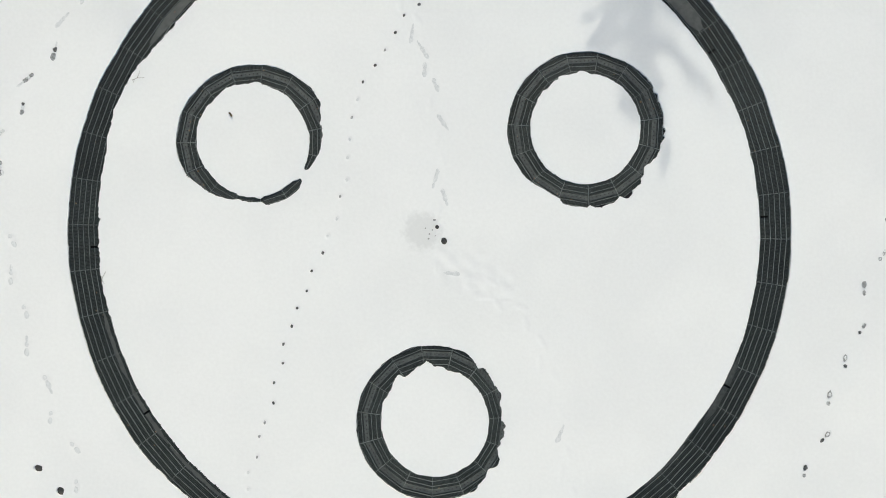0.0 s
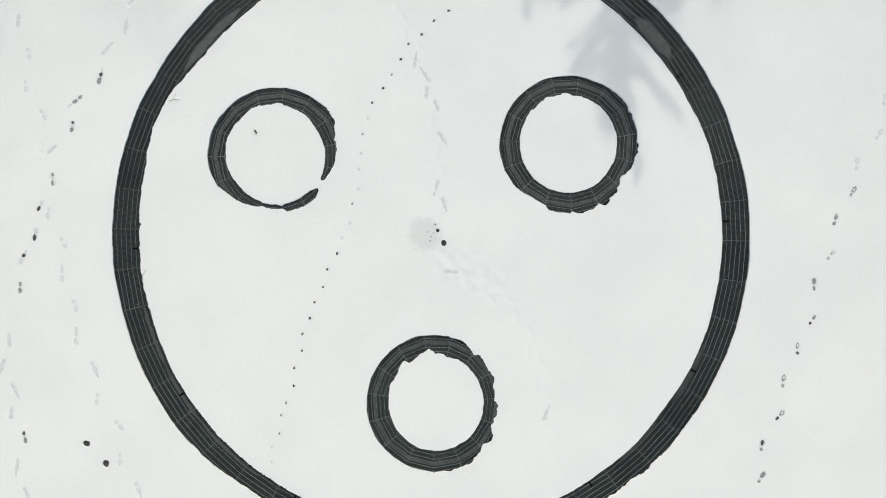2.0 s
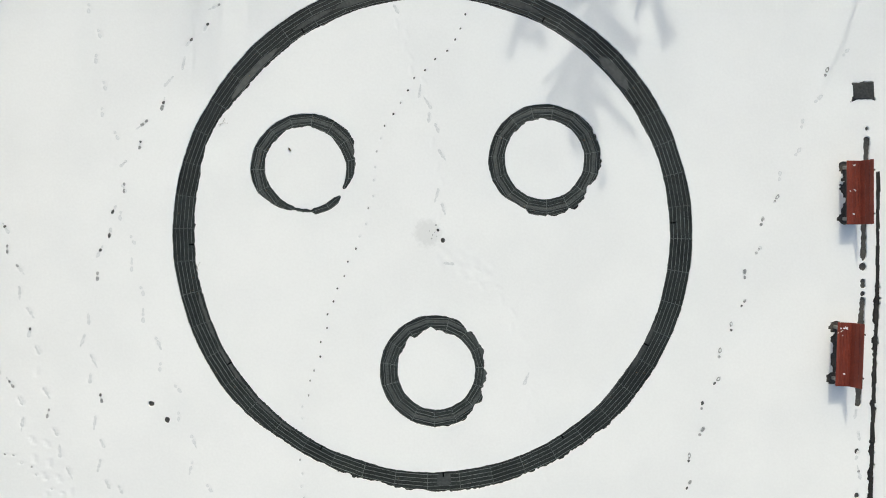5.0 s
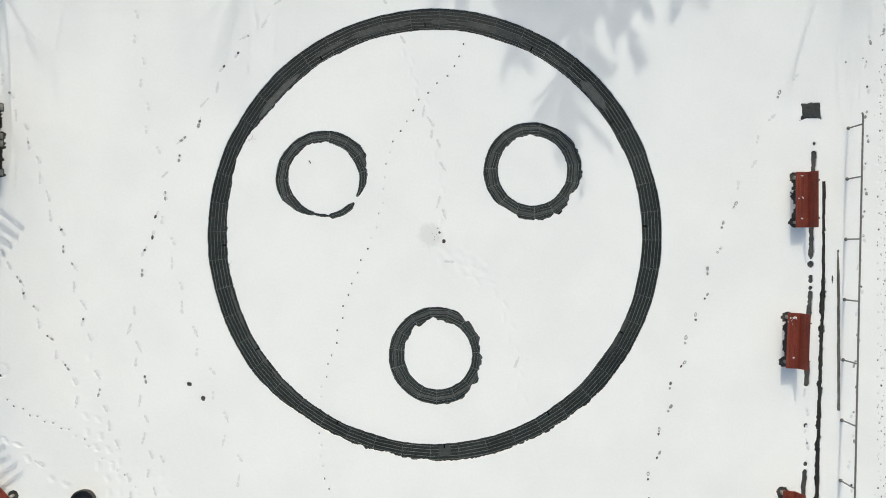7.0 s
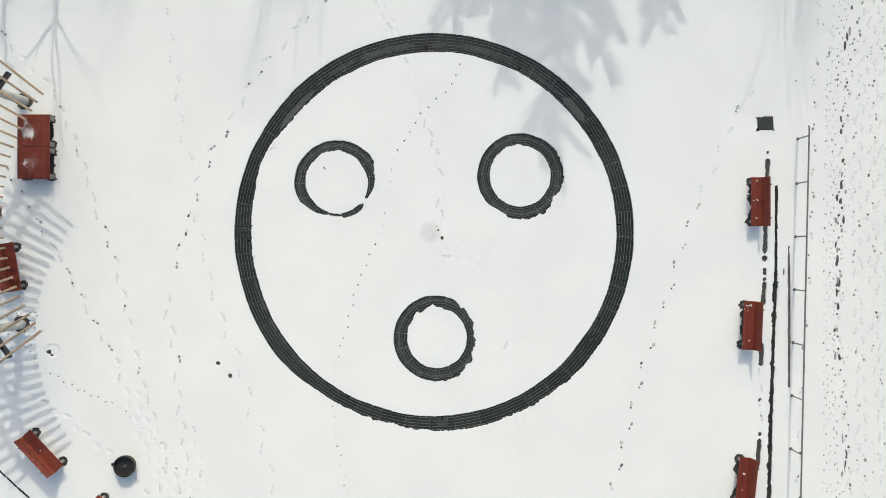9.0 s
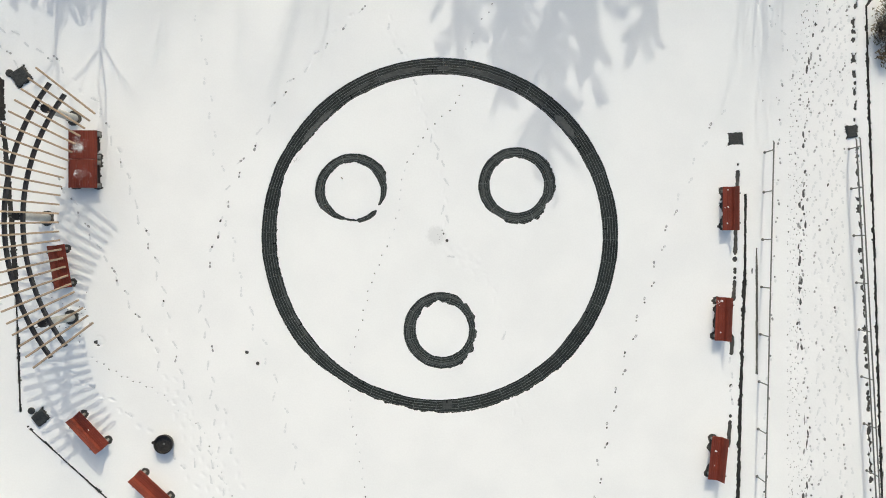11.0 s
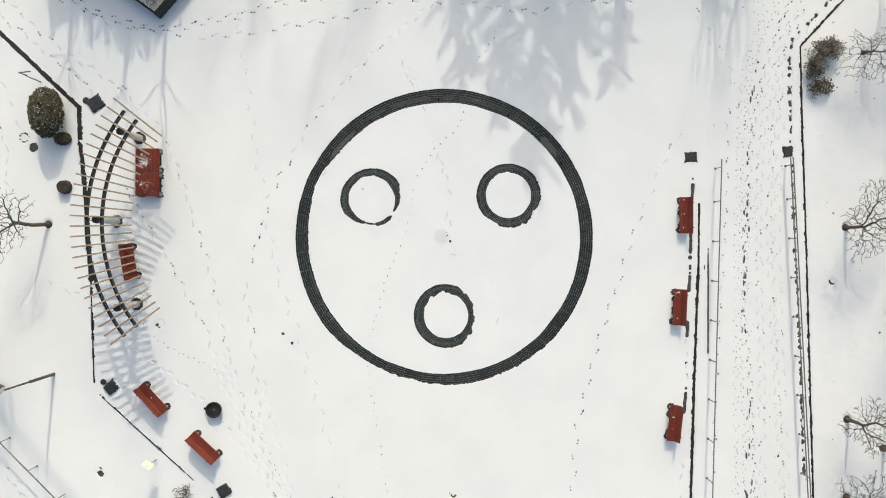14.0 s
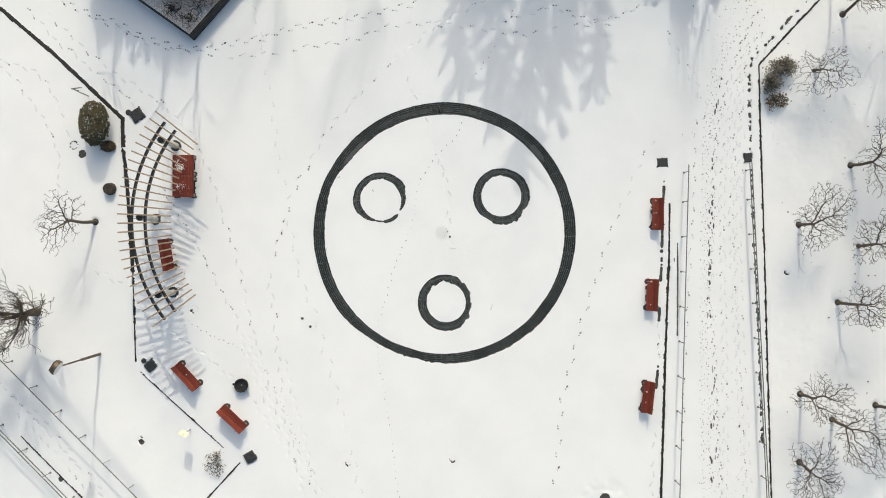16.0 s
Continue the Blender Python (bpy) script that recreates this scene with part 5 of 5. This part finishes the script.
# ---- shrubs ----
def shrub(x, y, sx, sy, h, count, mat, seed, name, label, stems=40, leaf=0.06, wood_mat=None, base=0.0, clumps=0, whips=0):
    rng = random.Random(seed)
    root = thing(name, pose(x, y, base), label, "shrub")
    wood, leaves = Mesh(), Mesh()
    for _ in range(stems):
        a, q = rng.uniform(0, 6.28), rng.uniform(0.2, 1) ** 0.5
        e = Vector((sx * q * math.cos(a), sy * q * math.sin(a), h * (1 - 0.55 * q * q) * rng.uniform(0.75, 1.02)))
        mid = Vector((e.x * 0.45 + rng.gauss(0, 0.06), e.y * 0.45 + rng.gauss(0, 0.06), e.z * 0.6))
        wood.tube([(e.x * 0.12, e.y * 0.12, -0.1), mid, e], [0.014, 0.01, 0.006], 4, False)
        for _ in range(2):
            q = mid.lerp(e, rng.uniform(0.1, 0.8))
            wood.tube([q, q + Vector((rng.gauss(0, 0.13), rng.gauss(0, 0.13), rng.uniform(0.02, 0.16)))], [0.008, 0.005], 3, False)
    for _ in range(whips):  # long bare shoots above the rest
        a, q = rng.uniform(0, 6.28), rng.uniform(0, 1) ** 0.5
        b = Vector((sx * q * math.cos(a), sy * q * math.sin(a), h * 0.6))
        e = b + Vector((rng.gauss(0, 0.35), rng.gauss(0, 0.2), h * rng.uniform(0.4, 0.85)))
        wood.tube([b, b.lerp(e, 0.5) + Vector((rng.gauss(0, 0.08), 0, 0)), e], [0.02, 0.014, 0.006], 4, False)
    tufts = []
    for _ in range(clumps):
        a, q = rng.uniform(0, 6.28), rng.uniform(0, 1) ** 0.5
        tufts.append(Vector((sx * q * math.cos(a), sy * q * math.sin(a), h * (1 - 0.6 * q * q) * rng.uniform(0.5, 1.0))))
    for _ in range(count):
        a, q = rng.uniform(0, 6.28), rng.uniform(0, 1) ** 0.5
        lump = 0.75 + 0.35 * noise.noise(Vector((3 * q * math.cos(a), 3 * q * math.sin(a), seed)))
        p = Vector((sx * q * math.cos(a), sy * q * math.sin(a), 0)) * (0.85 + 0.2 * lump)
        p.z = max(0.05, h * lump * (1 - q ** 3) * rng.uniform(0.6, 1.0) + 0.06)
        if clumps:
            p = rng.choice(tufts) + Vector((rng.gauss(0, 0.11), rng.gauss(0, 0.11), rng.gauss(0, 0.07)))
        t, g = rng.uniform(0, 6.28), leaf * rng.uniform(0.6, 1.4)
        leaves.add([p + Vector((g * math.cos(t), g * math.sin(t), rng.gauss(0, g * 0.4))), p + Vector((g * math.cos(t + 2.1), g * math.sin(t + 2.1), rng.gauss(0, g * 0.4))), p + Vector((g * math.cos(t + 4.2), g * math.sin(t + 4.2), rng.gauss(0, g * 0.4)))], [(0, 1, 2)])
    tagged(part("brush", wood.data("brush", wood_mat or M_TWIG), root), kind="stuff")
    if count:
        tagged(part("foliage", leaves.data("foliage", mat), root), kind="stuff")


def round_shrub(x, y, sx, sy, h, count, seed, label):
    """A full evergreen bush with steep sides, a rounded top, gaps between its sprays and snow caught in it."""
    rng = random.Random(seed)
    root = thing("evergreen_shrub", pose(x, y, 0), label, "shrub")
    wood, leaves, dust = Mesh(), Mesh(), Mesh()
    for _ in range(70):
        a, q = rng.uniform(0, 6.28), rng.uniform(0.1, 0.9)
        wood.tube([(0, 0, -0.1), (sx * q * 0.6 * math.cos(a), sy * q * 0.6 * math.sin(a), h * 0.4), (sx * q * math.cos(a), sy * q * math.sin(a), h * 0.9 * (1 - q ** 4))], [0.02, 0.014, 0.007], 4, False)
    for k in range(count):
        a, e = rng.uniform(0, 6.283), math.acos(rng.uniform(0, 1) ** 0.8) if k % 2 else math.asin(rng.uniform(-0.35, 1.0))
        u = Vector((math.cos(a) * math.cos(e), math.sin(a) * math.cos(e), math.sin(e)))
        lump = 0.96 + 0.07 * noise.noise(u * 3.2 + Vector((seed, 0, 0))) + 0.09 * noise.noise(u * 8.0)
        flat = max(abs(math.cos(e)), 1e-3) ** -0.45  # steeper sides than a ball
        r = lump * rng.uniform(0.82, 1.02) ** 0.6
        p = Vector((u.x * flat * sx * r, u.y * flat * sy * r, h * (0.42 + 0.56 * u.z * r)))
        if noise.noise(p * 5.0) < -0.28:
            p = p * 0.82 + Vector((0, 0, 0.05))
        t, g = rng.uniform(0, 6.28), rng.uniform(0.02, 0.05)
        tri = [p + Vector((g * math.cos(t + c), g * math.sin(t + c), rng.gauss(0, g * 0.6))) for c in (0, 2.1, 4.2)]
        (dust if u.z > 0.3 and noise.noise(p * 4.0 + Vector((7, 0, 0))) > 0.12 and rng.random() < 0.09 else leaves).add(tri, [(0, 1, 2)])
    tagged(part("brush", wood.data("brush", M_TWIG), root), kind="stuff")
    tagged(part("foliage", leaves.data("foliage", M_OLIVE), root), kind="stuff")
    tagged(part("caught_snow", dust.data("caught_snow", M_SNOW), root, "snow caught in the leaves"), kind="stuff")


round_shrub(-19.34, 5.95, 0.74, 1.24, 1.6, 15000, 301, "rounded dark evergreen shrub flecked with snow")
shrub(-18.85, 4.78, 0.4, 0.3, 0.4, 900, M_DRYLEAF, 302, "low_shrub", "low brown shrub beside the evergreen shrub", 30)
shrub(18.75, 9.3, 0.8, 0.55, 0.9, 560, M_GREYLEAF, 303, "open_shrub", "open grey-brown shrub beside the kerb", 170, 0.042, clumps=34)
shrub(18.2, 8.4, 0.5, 0.7, 0.8, 400, M_GREYLEAF, 304, "open_shrub", "open grey-brown shrub beside the kerb", 130, 0.042, clumps=26)
shrub(18.45, 7.45, 0.55, 0.45, 0.5, 330, M_DRYLEAF, 306, "low_shrub", "low thin brown shrub beside the kerb", 40, 0.045, clumps=9)
shrub(-12.75, -12.9, 0.5, 0.72, 0.35, 260, M_DRYLEAF, 305, "bare_shrub", "thin bare shrub at the kerb's corner", 24, 0.035, clumps=11)
# tall evergreen thickets added unseen beyond the north edge to cast the block shadows
for k, (px, py, sx, h) in enumerate([(-19.0, 17.1, 1.0, 4.6), (-18.2, 17.2, 1.3, 4.9), (-17.4, 17.2, 1.4, 5.0), (-16.6, 17.2, 1.4, 5.3), (-15.8, 17.1, 1.4, 5.6), (-15.0, 16.9, 1.4, 5.8), (-14.1, 16.8, 1.3, 5.6), (-13.2, 16.8, 1.0, 4.7), (11.8, 17.0, 0.9, 2.8), (12.9, 17.2, 1.0, 3.0), (14.0, 17.0, 1.0, 2.9), (15.2, 17.1, 1.0, 2.9)]):
    shrub(px, py, sx, 1.3, h, 1900, M_OLIVE, 407 + k, "unseen_thicket", "unseen tall evergreen thicket added to cast shade at the north edge", 70, 0.13, whips=1)

# ---- walled bed in the north-west, filled with bare shrubs ----
bed_root = tagged(new("wall_north_west"), "dark stone wall round a raised shrub bed", "wall", kind="structure")
C0, C1, C2 = Vector((-14.1, 10.85, 0)), Vector((-19.6, 14.7, 0)), Vector((-9.7, 15.9, 0))
for a, b, thick in ((C0, C1, 0.1), (C0, C2, 0.2)):
    e = b - a
    m = Mesh()
    m.block((e.length + 0.16, thick, 0.66), pose(*((a + b) / 2 + Vector((0, 0, 0.28))), 0, 0, math.degrees(math.atan2(e.y, e.x))), 0.03)
    part("wall_side", m.data("wall_side", M_WALL), bed_root)
fill = Mesh()
for i in range(12):
    for j in range(12):
        q = [C0 + (C1 - C0) * ((i + u) / 12) + (C2 - C0) * ((j + v) / 12) for u, v in ((0, 0), (1, 0), (1, 1), (0, 1))]
        fill.add([(p.x, p.y, 0.55 + 0.08 * noise.noise(p * 1.3)) for p in q], [(0, 1, 2, 3)])
part("bed_soil", fill.data("bed_soil", M_LITTER), bed_root, "brown leaf litter")
rng = random.Random(9)
for k in range(24):
    u, v = rng.uniform(0.12, 0.95), rng.uniform(0.16, 0.6)
    p = C0 + (C1 - C0) * u + (C2 - C0) * v
    shrub(p.x, p.y, 0.8, 0.8, float(0.6 + 0.7 * soft(0.0, 0.75, u + 0.6 * v)), 200, M_BEDLEAF, 320 + k, "low_shrub", "low pale twiggy shrub in the walled bed", 50, 0.03, M_GREYTWIG, 0.5)


def bare_bush(x, y, base, seed):
    """A bare bush of crooked dark stems rising from one root."""
    rng = random.Random(seed)
    root = thing("bare_shrub", pose(x, y, base), "bare dark-stemmed bush in the walled bed", "shrub", "bare bushes in the bed")
    stems, fine = Mesh(), Mesh()
    for i in range(4):
        a = rng.uniform(0, 6.283)
        grow(stems, fine, Vector((0, 0, -0.05)), Vector((math.cos(a), math.sin(a), rng.uniform(0.7, 1.8))).normalized(), rng.uniform(0.32, 0.5), 0.036, 3, rng, 0.3, 0.03)
    part("stem", stems.data("stem", M_BARK, True), root)
    tagged(part("twigs", fine.data("twigs", M_TWIG), root, "thin bare twigs"), kind="stuff")


for k in range(34):
    u, v = rng.uniform(0.08, 0.95), rng.uniform(0.08, 0.6)
    p = C0 + (C1 - C0) * u + (C2 - C0) * v
    bare_bush(p.x, p.y, 0.55, 370 + k)

# ---- lamp, sign, bin, stump ----
lamp = thing("street_lamp", pose(-19.3, -6.86, 0), "brown park lamp post with a drum-shaped head", "lamp")
m = Mesh()
m.tube([(0, 0, -0.15), (0, 0, 0.15), (0, 0, 2.2), (0, 0, 2.25), (0, 0, 4.5)], [0.1, 0.075, 0.07, 0.045, 0.04], 12)
part("pole", m.data("pole", M_LAMP, True), lamp)
HEAD = look((0, 0, 4.85), (0.8, -0.5, 4.78)) @ pose(0, 0, 0, 180, 0, 0)
m = Mesh()
m.lathe([(0.12, -0.16), (0.3, -0.14), (0.37, -0.1), (0.38, 0.08), (0.36, 0.1)], 28)
head = part("lamp_head", m.data("lamp_head", M_LAMP), lamp, "bronze drum-shaped lamp head", HEAD)
for k in range(5):
    m = Mesh()
    m.block((0.62 - 0.05 * abs(k - 2), 0.02, 0.06), pose(0, (k - 2) * 0.1, -0.17), 0.005)
    part("cooling_fin", m.data("cooling_fin", M_LAMP), head)
m = Mesh()
m.lathe([(0.345, 0.095), (0.34, 0.115), (0.25, 0.13)], 28)
part("diffuser", m.data("diffuser", M_WHITE), head, "white diffuser")

sign = thing("sign_post", pose(-14.21, -11.06, 0), "yellow notice board on a thin steel post", "sign")
m = Mesh()
m.tube([(0, 0, -0.1), (0, 0, 1.3)], [0.025, 0.025], 8)
part("post", m.data("post", M_STEEL), sign)
m = Mesh()
m.block((0.46, 0.02, 0.52), pose(0.0, 0.03, 1.12, 14, 0, -30), 0.004)
board = part("board", m.data("board", M_YELLOW), sign, "yellow board with worn white patches")

bin_root = thing("round_brazier", pose(-11.31, -8.55, 0), "low round black iron tub standing on snow", "tub")
m = Mesh()
m.lathe([(0.32, PAVE), (0.37, 0.1), (0.39, 0.26), (0.39, 0.3), (0.345, 0.3), (0.33, 0.2), (0.05, 0.18)], 28)
part("body", m.data("body", M_IRON), bin_root)
m = Mesh()
m.lathe([(0.045, 0.165), (0.045, 0.19), (0.02, 0.2)], 12)
part("knob", m.data("knob", M_STEEL), bin_root, "small grey middle knob")
m = Mesh()
m.block((0.1, 0.12, 0.06), pose(-0.44, 0.06, 0.22), 0.02)
part("lug", m.data("lug", M_IRON), bin_root)

m = Mesh()
m.lathe([(0.36, PAVE), (0.33, 0.1), (0.31, 0.3), (0.26, 0.32)], 22)
srng = random.Random(4)
m.v = [(x * srng.uniform(0.95, 1.05), y * srng.uniform(0.95, 1.05), z) for x, y, z in m.v]
ob = new("tree_stump", m.data("tree_stump", M_STUMP))
ob.matrix_world = pose(-18.75, 2.4, 0)
tagged(ob, "round brown tree stump in the snow", "stump")

# ---- fallen leaf and twigs ----
m = Mesh()
m.add([(-0.06, 0, 0.012), (-0.03, 0.025, 0.03), (0, 0.02, 0.018), (0.04, 0.025, 0.03), (0.07, 0, 0.014), (0.04, -0.02, 0.03), (0, -0.012, 0.016), (-0.03, -0.02, 0.028)], [(0, 1, 2, 6, 7), (2, 3, 4, 5, 6)])
ob = new("fallen_leaf", m.data("fallen_leaf", M_DRYLEAF))
ob.matrix_world = pose(-4.04, 2.37, 0.0, 0, 0, -55)
tagged(ob, "curled brown fallen leaf on the snow", "leaf")
for tx, ty, turn in ((-5.92, 3.09, 10), (-6.62, -0.95, 70)):
    m = Mesh()
    m.tube([(-0.12, 0, 0.02), (0, 0.02, 0.03), (0.14, 0, 0.02)], [0.005, 0.004, 0.003], 5)
    m.tube([(0, 0.02, 0.03), (0.05, 0.09, 0.04), (0.08, 0.16, 0.03)], [0.004, 0.003, 0.002], 5)
    m.tube([(-0.05, 0.01, 0.025), (-0.1, -0.06, 0.03)], [0.004, 0.002], 5)
    ob = new("fallen_twig", m.data("fallen_twig", M_DRYLEAF))
    ob.matrix_world = pose(tx, ty, 0, 0, 0, turn)
    tagged(ob, "thin brown fallen twig on the snow", "twig", "fallen twigs")
post_root = thing("finger_post", pose(-20.0, 7.6, 0), "thin grey post with two short arms standing in snow", "post")
m = Mesh()
m.tube([(0, 0, -0.1), (0, 0, 1.0), (0.02, 0.02, 2.0)], [0.035, 0.03, 0.025], 8)
part("pole", m.data("pole", M_STEEL, True), post_root)
for turn, n in ((8, 0.55), (-14, 0.38)):
    m = Mesh()
    m.block((n, 0.035, 0.12), pose(n / 2, 0, 1.95), 0.008)
    part("arm", m.data("arm", M_STEEL), post_root, m=pose(0, 0, 0, 0, 0, turn))

# ---- litter blown onto the snow under the trees ----
rng = random.Random(77)
m = Mesh()
for _ in range(90):
    px, py = 18.6 + 8.5 * rng.random() ** 0.7, rng.uniform(-16, 13)
    g, t = rng.uniform(0.02, 0.055), rng.uniform(0, 6.28)
    m.add([(g * math.cos(t + k) * u, g * math.sin(t + k), 0.03 + rng.uniform(0, 0.02)) for k, u in ((0, 1.2), (1.7, 0.8), (3.2, 1.2), (4.6, 0.8))], [(0, 1, 2, 3)], pose(px, py, 0))
tagged(new("blown_litter", m.data("blown_litter", M_DRYLEAF)), "dark dead leaves scattered on the snow", "litter", kind="stuff")

# ---- snow left on the seats ----
def flakes(name, cx, cy, z, turn, spots, seed, label):
    rng = random.Random(seed)
    m = Mesh()
    for x, y, r, n in spots:
        for _ in range(n):
            px, py, q = x + rng.gauss(0, r), y + rng.gauss(0, r), rng.uniform(0.004, 0.012) if r > 0.05 else rng.uniform(0.012, 0.03)
            k = 6
            pts = [(px, py, 0.012)] + [(px + q * rng.uniform(0.6, 1.3) * math.cos(6.283 * i / k), py + q * rng.uniform(0.6, 1.3) * math.sin(6.283 * i / k), 0.001) for i in range(k)]
            m.add(pts, [(0, 1 + i, 1 + (i + 1) % k) for i in range(k)])
    ob = new(name, m.data(name, M_SNOW))
    ob.matrix_world = pose(cx, cy, z, 0, 0, turn)
    tagged(ob, label, "snow", kind="stuff")


flakes("seat_snow", FLAT_X, FLATS[0], 0.379, 0, [(-0.27, 0.02, 0.09, 170), (-0.27, -0.16, 0.07, 170), (-0.1, -0.16, 0.075, 260), (-0.1, -0.05, 0.08, 150), (-0.25, 0.25, 0.06, 50), (-0.1, 0.0, 0.2, 60)], 1, "thin melting snow left on the flat bench")
flakes("seat_snow", FLAT_X, FLATS[1], 0.379, 0, [(-0.05, 0.02, 0.14, 90), (-0.3, 0.02, 0.05, 20), (0.0, -0.05, 0.18, 40)], 2, "thin melting snow left on the flat bench")
for k, ((bx, by, turn), spots) in enumerate(zip(BENCHES, ([(-0.2, -0.75, 0.02, 3), (-0.22, -0.05, 0.02, 4), (-0.1, -0.04, 0.01, 1), (-0.2, 0.6, 0.01, 2)], [(-0.2, -0.75, 0.04, 7), (-0.12, -0.62, 0.04, 4), (-0.2, 0.55, 0.02, 2)], [(-0.2, -0.3, 0.03, 3), (-0.24, -0.3, 0.03, 4), (-0.2, 0.3, 0.01, 1)], [(-0.25, 0.05, 0.015, 2)]))):
    flakes("seat_snow", bx, by, 0.366, turn, spots, 10 + k, "small lumps of melting snow on the bench seat")
